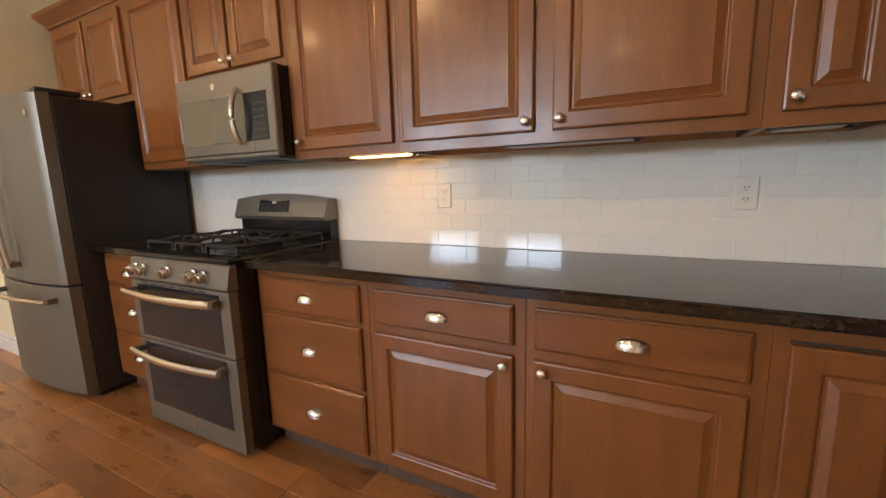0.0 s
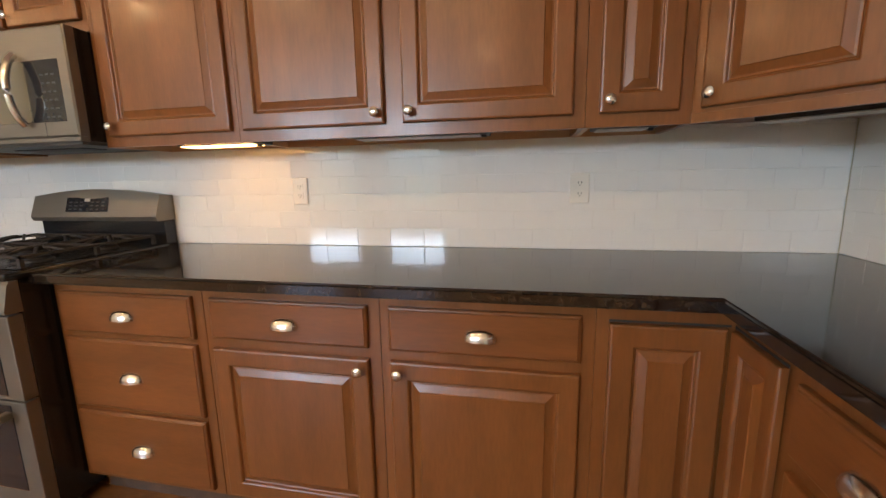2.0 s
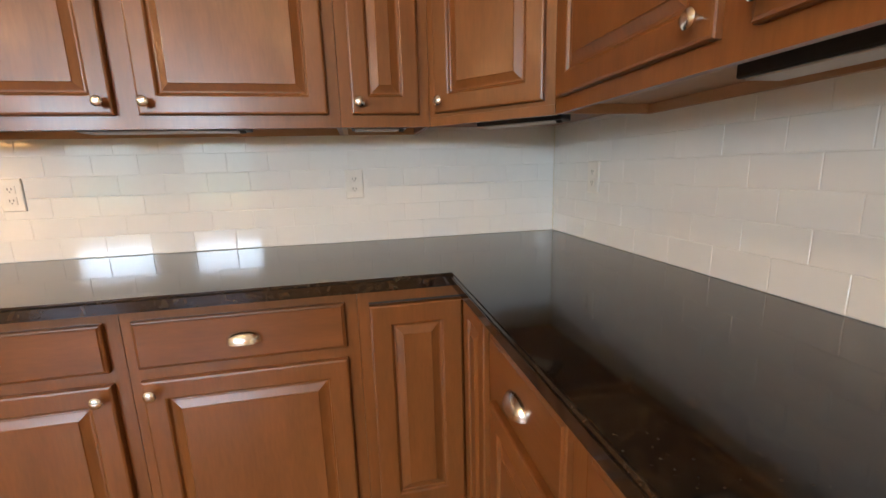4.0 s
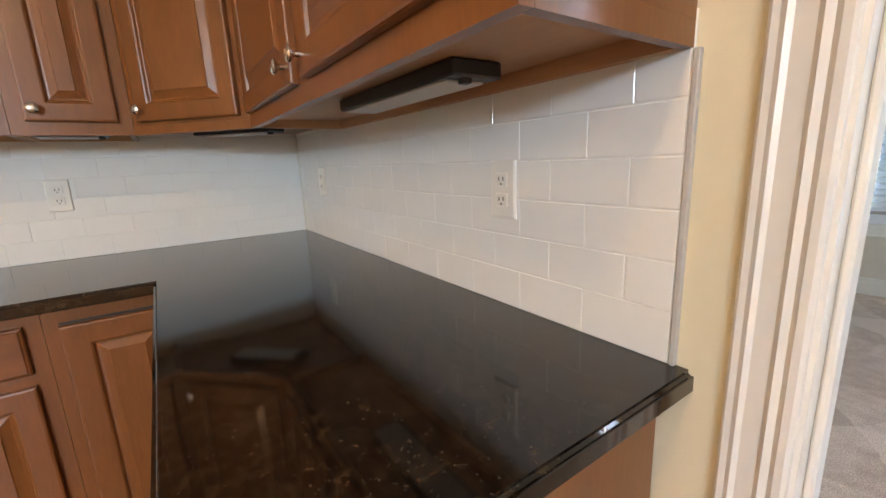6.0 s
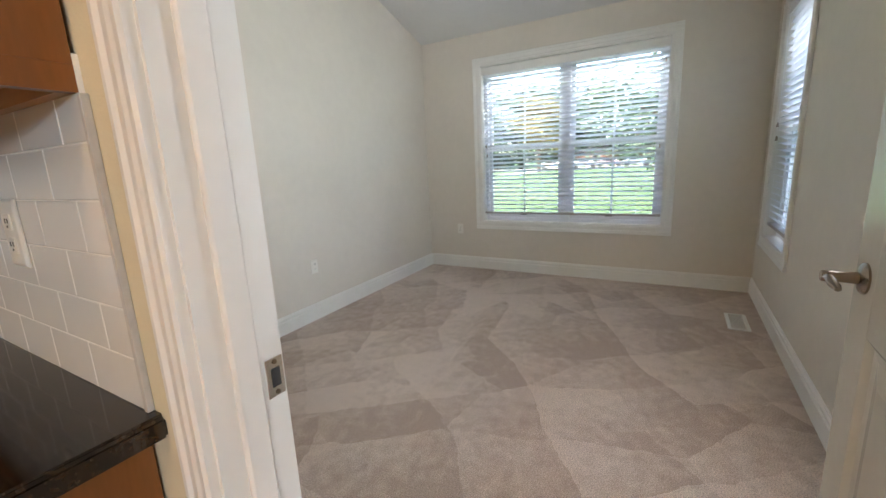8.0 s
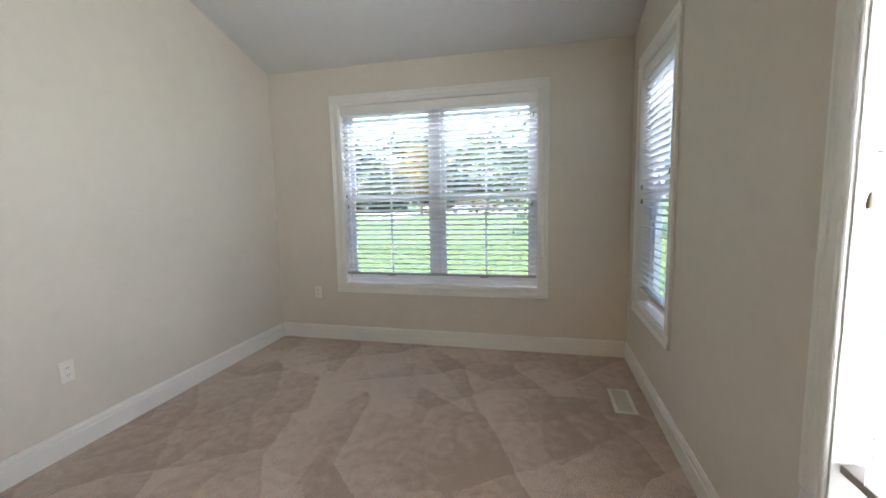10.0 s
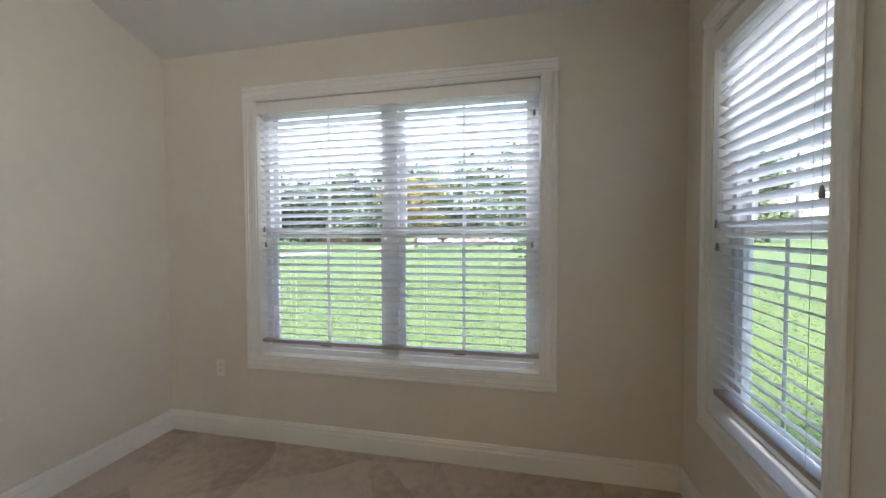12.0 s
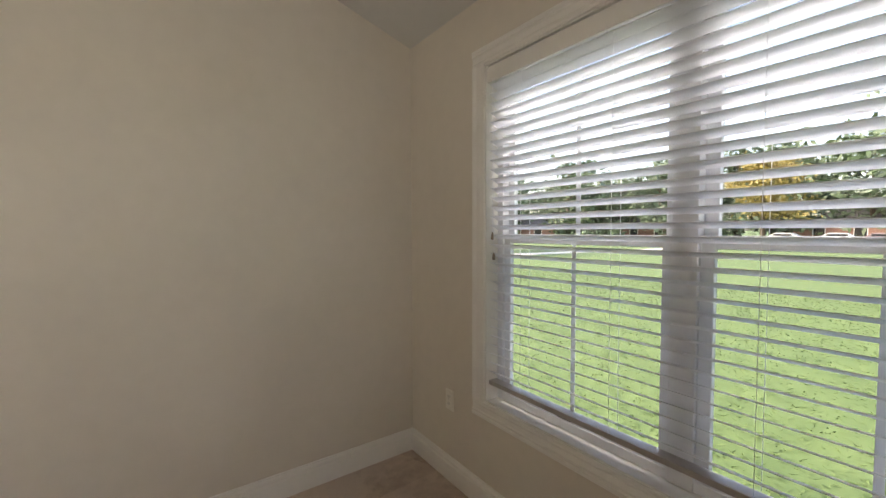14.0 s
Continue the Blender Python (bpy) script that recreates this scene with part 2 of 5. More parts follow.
    bp.inputs["Strength"].default_value, bp.inputs["Distance"].default_value = 0.3, 0.01
    l.new(tuft.outputs[0], bp.inputs["Height"])
    l.new(bp.outputs[0], b.inputs["Normal"])
    return m


def lawn_material():
    """Mown grass: broad yellowish and dark drifts, clumps and fine blades."""
    return mat("lawn", (0.085, 0.132, 0.042), 0.95, var=0.15, scale=2.2, bump=0.5, bscale=26, hue=(0.058, 0.102, 0.028))


GRANITE = granite()
CARPET = carpet_material()
LAWN = lawn_material()

# ---- mesh helpers ----


def quad_box(bm, x0, x1, y0, y1, z0, z1, bevel=0.0, seg=1):
    before = set(bm.verts)
    vs = [bm.verts.new((x, y, z)) for x in (x0, x1) for y in (y0, y1) for z in (z0, z1)]
    for a in ((0, 1, 3, 2), (4, 6, 7, 5), (0, 4, 5, 1), (2, 3, 7, 6), (0, 2, 6, 4), (1, 5, 7, 3)):
        bm.faces.new([vs[i] for i in a])
    if bevel:
        es = {e for v in vs for e in v.link_edges}
        bmesh.ops.bevel(bm, geom=list(es), offset=bevel, segments=seg, affect="EDGES", profile=0.6)
    return [v for v in bm.verts if v not in before]


def boxed(*sizes, bevel=0.0, seg=1):
    """A bmesh of boxes (x0, x1, y0, y1, z0, z1)."""
    bm = bmesh.new()
    for s in sizes:
        quad_box(bm, *s, bevel=bevel, seg=seg)
    return bm


def lathe(profile, steps=20, axis="y"):
    """A bmesh turned from (radius, height) pairs about the axis."""
    bm = bmesh.new()
    rows = []
    for r, h in profile:
        ring = []
        for i in range(steps):
            a = 2 * math.pi * i / steps
            c, s = r * math.cos(a), r * math.sin(a)
            ring.append(bm.verts.new({"y": (c, h, s), "z": (c, s, h), "x": (h, c, s)}[axis]))
        rows.append(ring)
    for a, b in zip(rows, rows[1:]):
        for i in range(steps):
            bm.faces.new((a[i], a[(i + 1) % steps], b[(i + 1) % steps], b[i]))
    bm.faces.new(rows[0])
    bm.faces.new(list(reversed(rows[-1])))
    bmesh.ops.recalc_face_normals(bm, faces=bm.faces)
    return bm


def nested(x0, x1, z0, z1, prof):
    """A bmesh of nested rectangles: (inset, y) pairs from the back edge to the middle, closed at both ends."""
    bm = bmesh.new()
    rows = []
    for i, y in prof:
        rows.append([bm.verts.new(p) for p in ((x0 + i, y, z0 + i), (x1 - i, y, z0 + i), (x1 - i, y, z1 - i), (x0 + i, y, z1 - i))])
    for a, b in zip(rows, rows[1:]):
        for i in range(4):
            bm.faces.new((a[i], a[(i + 1) % 4], b[(i + 1) % 4], b[i]))
    bm.faces.new(rows[0])
    bm.faces.new(rows[-1])
    bmesh.ops.recalc_face_normals(bm, faces=bm.faces)
    return bm


def sweep(points, radius, steps=8, flat=1.0):
    """A bmesh rod along points; flat squeezes it in its second direction."""
    bm = bmesh.new()
    rows = []
    pts = [Vector(p) for p in points]
    for i, p in enumerate(pts):
        d = (pts[min(i + 1, len(pts) - 1)] - pts[max(i - 1, 0)]).normalized()
        side = d.cross(Vector((0, 0, 1)))
        side = side.normalized() if side.length > 1e-3 else Vector((1, 0, 0))
        up = side.cross(d)
        rad = radius[i] if isinstance(radius, (list, tuple)) else radius
        rows.append([bm.verts.new(p + rad * (math.cos(2 * math.pi * k / steps) * side + flat * math.sin(2 * math.pi * k / steps) * up)) for k in range(steps)])
    for a, b in zip(rows, rows[1:]):
        for k in range(steps):
            bm.faces.new((a[k], a[(k + 1) % steps], b[(k + 1) % steps], b[k]))
    bm.faces.new(rows[0])
    bm.faces.new(rows[-1])
    bmesh.ops.recalc_face_normals(bm, faces=bm.faces)
    return bm


def smooth_mesh(name, bm, material, smooth=False):
    me = bpy.data.meshes.new(name)
    bm.to_mesh(me)
    bm.free()
    me.materials.append(material)
    if smooth:
        me.shade_smooth()
        me.set_sharp_from_angle(angle=radians(40))
    return me


def part(name, bm, material, parent, label="", at=None, smooth=False):
    ob = new(name, smooth_mesh(name, bm, material, smooth))
    ob.parent = parent
    if at is not None:
        ob.matrix_basis = at
    return tagged(ob, label)


def thing(name, m, label, category, group="", kind=""):
    ob = new(name)
    ob.empty_display_size = 0.1
    ob.matrix_basis = m
    return tagged(ob, label, category, group, kind)


def solid(name, bm, material, label, category, kind="", at=None, smooth=False):
    ob = new(name, smooth_mesh(name, bm, material, smooth))
    if at is not None:
        ob.matrix_basis = at
    return tagged(ob, label, category, "", kind)


def structure(name, bm, material, label, category="wall"):
    return solid(name, bm, material, label, category, "structure")


# ---- the plan ----
BACK, SIDE = 1.882, 1.312            # kitchen wall faces
ROOM_W, ROOM_E, ROOM_N, ROOM_S = 1.418, 5.41, 2.14, -1.157
DOOR_N, DOOR_S, DOOR_H = -0.058, -0.901, 2.05
COUNTER, UPPER = 0.914, 1.345
KITCHEN_TOP = 2.74
EAVE, PITCH = 2.60, 0.298            # the carpeted room's ceiling climbs away from its front wall


def ceiling_at(x):
    return EAVE + PITCH * (ROOM_E - x)


# kitchen shell
structure("floor_slab", boxed((-6.12, SIDE + 0.05, -4.62, 2.0, -0.20, -0.02)), GAP, "dark sub-floor under the kitchen planks", "floor")
structure("wall_north", boxed((-6.12, SIDE, BACK, BACK + 0.12, -0.02, KITCHEN_TOP)), WALL_K, "cream painted kitchen wall behind the cabinets")
structure("wall_pantry", boxed((-6.0, -3.80, 1.24, BACK - 0.002, 0, KITCHEN_TOP)), WALL_K, "cream painted wall beside the refrigerator")
structure("wall_west", boxed((-6.12, -6.0, -4.5, BACK, -0.02, KITCHEN_TOP)), WALL_K, "cream painted end wall of the kitchen")
structure("ceiling", boxed((-6.12, SIDE, -4.62, 2.0, KITCHEN_TOP + 0.002, KITCHEN_TOP + 0.1)), CEIL, "white painted kitchen ceiling", "ceiling")
structure("wall_south", boxed((-6.0, -4.4, -4.62, -4.5, -0.02, KITCHEN_TOP), (-1.4, SIDE, -4.62, -4.5, -0.02, KITCHEN_TOP), (-4.4, -1.4, -4.62, -4.5, 2.42, KITCHEN_TOP), (-4.4, -1.4, -4.62, -4.5, -0.02, 0.68), (-3.22, -2.58, -4.62, -4.5, 0.68, 2.42)), WALL_K, "cream painted kitchen wall with a wide garden window")

# partition between kitchen and carpeted room, with the doorway through it
top_w = ceiling_at(ROOM_W) + 0.05
structure("wall_partition", boxed((SIDE, ROOM_W, DOOR_N + 0.016, 2.26, -0.02, top_w), (SIDE, ROOM_W, -4.62, DOOR_S - 0.016, -0.02, top_w), (SIDE, ROOM_W, DOOR_S - 0.016, DOOR_N + 0.016, DOOR_H + 0.016, top_w)), WALL_K, "cream painted partition with a doorway")

# carpeted room
structure("floor", boxed((SIDE + 0.052, ROOM_E + 0.1, ROOM_S - 0.1, ROOM_N + 0.1, -0.15, 0.0)), CARPET, "beige cut-pile carpet with vacuum strokes", "carpet")


LEFT_TURN = 2.0                      # the plain wall runs a little out of square


def left_y(x):
    return ROOM_N - math.tan(radians(LEFT_TURN)) * (ROOM_E - x)


def sloped_wall(thick):
    """A side wall under the sloping ceiling, a little out of square."""
    bm = bmesh.new()
    a, b = ROOM_W, ROOM_E + 0.14
    prof = ((a, -0.02), (b, -0.02), (b, ceiling_at(b) + 0.02), (a, ceiling_at(a) + 0.02))
    lo, hi = [bm.verts.new((x, left_y(x), z)) for x, z in prof], [bm.verts.new((x, ROOM_N + thick, z)) for x, z in prof]
    bm.faces.new(lo)
    bm.faces.new(list(reversed(hi)))
    for i in range(4):
        bm.faces.new((lo[i], hi[i], hi[(i + 1) % 4], lo[(i + 1) % 4]))
    bmesh.ops.recalc_face_normals(bm, faces=bm.faces)
    return bm


structure("wall_left", sloped_wall(0.14), WALL, "plain cream painted wall under the sloping ceiling")
bm = bmesh.new()
vs = [bm.verts.new((x, y, ceiling_at(x) + dz)) for dz in (0.0, 0.1) for x in (ROOM_W, ROOM_E + 0.14) for y in (ROOM_S - 0.14, ROOM_N + 0.14)]
for a in ((0, 1, 3, 2), (4, 6, 7, 5), (0, 4, 5, 1), (2, 3, 7, 6), (0, 2, 6, 4), (1, 5, 7, 3)):
    bm.faces.new([vs[i] for i in a])
bmesh.ops.recalc_face_normals(bm, faces=bm.faces)
structure("ceiling_sloped", bm, CEIL, "white painted sloping ceiling", "ceiling")

WIN_Z0, WIN_Z1 = 0.565, 2.262
WIN_E = (-0.428, 1.412)
WIN_S = (4.32, 5.09)
WIN_S2 = (2.18, 2.945)
y0, y1 = WIN_E
top = EAVE + 0.01
structure("wall_front", boxed((ROOM_E, ROOM_E + 0.14, ROOM_S, y0, -0.02, top), (ROOM_E, ROOM_E + 0.14, y1, ROOM_N, -0.02, top), (ROOM_E, ROOM_E + 0.14, y0, y1, WIN_Z1, top), (ROOM_E, ROOM_E + 0.14, y0, y1, -0.02, WIN_Z0)), WALL, "cream painted wall round a wide double window")


def side_wall():
    """The sloping-topped wall with two window openings."""
    bm = bmesh.new()
    cuts = [ROOM_W, WIN_S2[0], WIN_S2[1], WIN_S[0], WIN_S[1], ROOM_E + 0.14]
    for i, (a, b) in enumerate(zip(cuts, cuts[1:])):
        spans = [(-0.02, None)] if i % 2 == 0 else [(-0.02, WIN_Z0), (WIN_Z1, None)]
        for lo, hi in spans:
            za, zb = (hi, hi) if hi else (ceiling_at(a) + 0.02, ceiling_at(b) + 0.02)
            v = [bm.verts.new((x, y, z)) for y in (ROOM_S - 0.14, ROOM_S) for x, z in ((a, lo), (b, lo), (b, zb), (a, za))]
            bm.faces.new(v[:4])
            bm.faces.new(v[4:])
            for k in range(4):
                bm.faces.new((v[k], v[(k + 1) % 4], v[4 + (k + 1) % 4], v[4 + k]))
    bmesh.ops.recalc_face_normals(bm, faces=bm.faces)
    return bm


structure("wall_right", side_wall(), WALL, "cream painted side wall with two narrow windows")


def baseboard(name, length, m):
    """A moulded skirting along local x, its face towards -y."""
    bm = bmesh.new()
    prof = ((0, 0), (-0.016, 0), (-0.016, 0.095), (-0.011, 0.103), (-0.013, 0.112), (-0.013, 0.122), (-0.007, 0.130), (-0.007, 0.137), (0, 0.140))
    lo, hi = [bm.verts.new((0, y, z)) for y, z in prof], [bm.verts.new((length, y, z)) for y, z in prof]
    for i in range(len(prof) - 1):
        bm.faces.new((lo[i], hi[i], hi[i + 1], lo[i + 1]))
    bm.faces.new(lo)
    bm.faces.new(list(reversed(hi)))
    bmesh.ops.recalc_face_normals(bm, faces=bm.faces)
    solid(name, bm, TRIM, "white moulded baseboard", "baseboard", "structure", at=m)


baseboard("baseboard_left", ROOM_E - ROOM_W, pose(ROOM_W, left_y(ROOM_W), 0, 0, 0, LEFT_TURN))
baseboard("baseboard_front", ROOM_N - ROOM_S - 0.034, pose(ROOM_E, ROOM_N - 0.017, 0, 0, 0, -90))
baseboard("baseboard_right", ROOM_E - ROOM_W - 0.03, pose(ROOM_E - 0.001, ROOM_S, 0, 0, 0, 180))
baseboard("baseboard_pantry", 2.2, pose(-6.0, 1.24, 0))

# ---- doorway trim and door ----


def casing_bar(length, width=0.076):
    """A moulded casing board: length along z, width along x, face towards -y."""
    bm = bmesh.new()
    prof = ((0, 0), (0, -0.010), (0.004, -0.013), (0.012, -0.013), (0.018, -0.016), (0.024, -0.012), (0.044, -0.014), (0.050, -0.019), (0.058, -0.016), (0.064, -0.020), (0.072, -0.020), (0.076, -0.016), (0.076, 0))
    prof = [(x * width / 0.076, y) for x, y in prof]
    lo, hi = [bm.verts.new((x, y, 0)) for x, y in prof], [bm.verts.new((x, y, length)) for x, y in prof]
    for i in range(len(prof)):
        j = (i + 1) % len(prof)
        bm.faces.new((lo[i], hi[i], hi[j], lo[j]))
    bm.faces.new(lo)
    bm.faces.new(list(reversed(hi)))
    bmesh.ops.recalc_face_normals(bm, faces=bm.faces)
    return bm


frame_1 = thing("door_frame", pose(0, 0, 0), "white moulded door casing and jamb round the doorway", "door frame", kind="structure")
part("jamb", boxed((SIDE - 0.004, ROOM_W + 0.002, DOOR_N, DOOR_N + 0.015, 0, DOOR_H)), TRIM, frame_1)
part("jamb", boxed((SIDE - 0.004, ROOM_W + 0.002, DOOR_S - 0.015, DOOR_S, 0, DOOR_H)), TRIM, frame_1)
part("head_jamb", boxed((SIDE - 0.004, ROOM_W + 0.002, DOOR_S - 0.015, DOOR_N + 0.015, DOOR_H, DOOR_H + 0.015)), TRIM, frame_1)
part("door_stop", boxed((SIDE + 0.028, SIDE + 0.066, DOOR_N - 0.011, DOOR_N - 0.0005, 0, DOOR_H - 0.012), bevel=0.003), TRIM, frame_1)
part("door_stop", boxed((SIDE + 0.028, SIDE + 0.066, DOOR_S + 0.0005, DOOR_S + 0.011, 0, DOOR_H - 0.012), bevel=0.003), TRIM, frame_1)
part("door_stop", boxed((SIDE + 0.028, SIDE + 0.066, DOOR_S, DOOR_N, DOOR_H - 0.011, DOOR_H - 0.0005), bevel=0.003), TRIM, frame_1)
part("casing", casing_bar(DOOR_H + 0.08), TRIM, frame_1, at=pose(SIDE - 0.0005, DOOR_N + 0.006 + 0.076, 0, 0, 0, -90) @ Matrix.Translation((0, 0, 0)))
part("casing", casing_bar(DOOR_H + 0.08), TRIM, frame_1, at=pose(SIDE - 0.0005, DOOR_S - 0.006 - 0.076, 0, 0, 0, -90) @ Matrix.Diagonal((-1, 1, 1, 1)))
part("head_casing", casing_bar(DOOR_N - DOOR_S + 0.01), TRIM, frame_1, at=Matrix.Translation((SIDE - 0.0005, DOOR_N + 0.005, DOOR_H + 0.082)) @ Matrix(((0, 1, 0, 0), (0, 0, -1, 0), (-1, 0, 0, 0), (0, 0, 0, 1))))
strike = part("strike_plate", boxed((1.389, 1.4175, DOOR_N - 0.002, DOOR_N - 0.0002, 0.926, 0.984), bevel=0.0008), NICKEL, frame_1, "brushed nickel strike plate")
part("latch_hole", boxed((1.397, 1.411, DOOR_N - 0.0026, DOOR_N - 0.0021, 0.941, 0.969)), SLOT, strike)
for z in (0.932, 0.978):
    part("screw", lathe(((0.0035, -0.0032), (0.003, -0.0021)), 10), BRONZE, strike, at=pose(1.404, DOOR_N, z))


def panel_door(w, h, t):
    """A moulded two-panel door, hinge at x=0, front to -y; recessed panels on both faces."""
    d = thing("door_1", pose(0, 0, 0), "white painted moulded panel door standing open on carpet", "door", kind="structure")
    st, rails = 0.118, ((0, 0.20), (0.845, 1.04), (h - 0.13, h))
    part("stile", boxed((0, st, 0, t, 0, h), bevel=0.0015), DOOR_PAINT, d)
    part("stile", boxed((w - st, w, 0, t, 0, h), bevel=0.0015), DOOR_PAINT, d)
    for a, b in rails:
        part("rail", boxed((st, w - st, 0, t, a, b)), DOOR_PAINT, d)
    for a, b in ((0.20, 0.845), (1.04, h - 0.13)):
        bm = nested(st, w - st, a, b, ((0, 0.017), (0, 0.0002), (0.010, 0.005), (0.016, 0.010), (0.034, 0.012), (0.040, 0.010), (0.075, 0.004), (0.078, 0.0035)))
        part("panel", bm, DOOR_PAINT, d)
        part("panel", nested(st, w - st, a, b, ((0, t - 0.017), (0, t - 0.0002), (0.016, t - 0.010), (0.034, t - 0.012), (0.075, t - 0.004))), DOOR_PAINT, d)
    for side in (-1, 1):
        y = 0 if side < 0 else t
        hd = part("door_handle", lathe(((0.033, 0), (0.033, side * 0.004), (0.029, side * 0.008), (0.013, side * 0.012), (0.011, side * 0.05), (0.0125, side * 0.055), (0.0125, side * 0.068), (0.010, side * 0.071)), 24), BRONZE, d, "aged nickel lever handle", at=pose(w - 0.062, y, 0.955), smooth=True)
        pts = [(0.0, side * 0.060, 0), (-0.03, side * 0.062, 0.003), (-0.045, side * 0.061, -0.002), (-0.060, side * 0.058, -0.006), (-0.072, side * 0.056, -0.010)]
        part("lever", sweep(pts, [0.009, 0.009, 0.0095, 0.0095, 0.006], 10, 0.75), BRONZE, hd, smooth=True)
    part("latch_plate", boxed((w - 0.0004, w + 0.0012, 0.006, t - 0.006, 0.927, 0.983)), NICKEL, d)
    for z in (0.2, 1.02, 1.83):
        part("hinge", lathe(((0.007, z), (0.007, z + 0.09)), 10, "z"), NICKEL, d, at=pose(-0.004, -0.004, 0))
    return d


room_door = panel_door(0.836, 2.03, 0.035)
room_door.matrix_basis = pose(ROOM_W + 0.010, DOOR_S, 0.012, 0, 0, -1.8)

# ---- windows with blinds ----


def window_unit(parent, x0, x1, z0, z1, y):
    """One double-hung window: frame, two sashes, muntins and panes, in local x and z at depth y."""
    f, s = 0.038, 0.042
    mid = (z0 + z1) / 2 - 0.012
    fr = part("window_frame", boxed((x0, x0 + f, y, y + 0.07, z0, z1), (x1 - f, x1, y, y + 0.07, z0, z1), (x0 + f, x1 - f, y, y + 0.07, z1 - f, z1), (x0 + f, x1 - f, y, y + 0.07, z0, z0 + f), bevel=0.002), VINYL, parent)
    cx = (x0 + x1) / 2
    for k, (a, b, yy) in enumerate(((z0 + f, mid + 0.022, y + 0.012), (mid - 0.022, z1 - f, y + 0.038))):
        l, r = x0 + f + 0.001, x1 - f - 0.001
        bm = boxed((l, l + s, yy, yy + 0.025, a, b), (r - s, r, yy, yy + 0.025, a, b), (l + s, r - s, yy, yy + 0.025, a, a + s), (l + s, r - s, yy, yy + 0.025, b - s, b), bevel=0.002)
        sash = part("sash", bm, VINYL, parent)
        part("muntin", boxed((cx - 0.010, cx + 0.010, yy + 0.006, yy + 0.010, a + s, b - s)), VINYL, sash)
        p = part("pane", boxed((l + s - 0.004, r - s + 0.004, yy + 0.0115, yy + 0.0145, a + s - 0.004, b - s + 0.004)), GLASS, sash)
        p.visible_shadow = False


def window(name, m, w, units, label):
    """A cased window: x 0..w, face towards -y, z in metres above the floor."""
    wd = thing(name, m, label, "window", kind="structure")
    z0, z1 = WIN_Z0, WIN_Z1
    part("window_jamb", boxed((-0.0005, 0.010, -0.004, 0.135, z0, z1), (w - 0.010, w + 0.0005, -0.004, 0.135, z0, z1), (0.010, w - 0.010, -0.004, 0.135, z1 - 0.010, z1 + 0.0005), (0.010, w - 0.010, -0.004, 0.135, z0 - 0.0005, z0 + 0.010)), TRIM, wd)
    c = 0.085
    rot = Matrix(((0, 0, 1, 0), (0, 1, 0, 0), (-1, 0, 0, 0), (0, 0, 0, 1)))
    part("casing", casing_bar(z1 - z0, c), TRIM, wd, at=Matrix.Translation((0.002, -0.001, z0)) @ Matrix.Diagonal((-1, 1, 1, 1)))
    part("casing", casing_bar(z1 - z0, c), TRIM, wd, at=Matrix.Translation((w - 0.002, -0.001, z0)))
    part("casing", casing_bar(w + 2 * c - 0.004, c), TRIM, wd, at=Matrix.Translation((-c + 0.002, -0.001, z1 - 0.002)) @ rot @ Matrix.Diagonal((-1, 1, 1, 1)))
    part("casing", casing_bar(w + 2 * c - 0.004, c), TRIM, wd, at=Matrix.Translation((-c + 0.002, -0.001, z0 + 0.002)) @ rot)
    uw = (w - 0.02) / units
    for i in range(units):
        window_unit(wd, 0.011 + i * uw, 0.009 + (i + 1) * uw, z0 + 0.011, z1 - 0.011, 0.075)
    if units == 2:
        part("mullion", boxed((w / 2 - 0.042, w / 2 + 0.042, 0.066, 0.0745, z0 + 0.011, z1 - 0.011), bevel=0.002), VINYL, wd)
    return wd


SLAT_TILT = 22.0


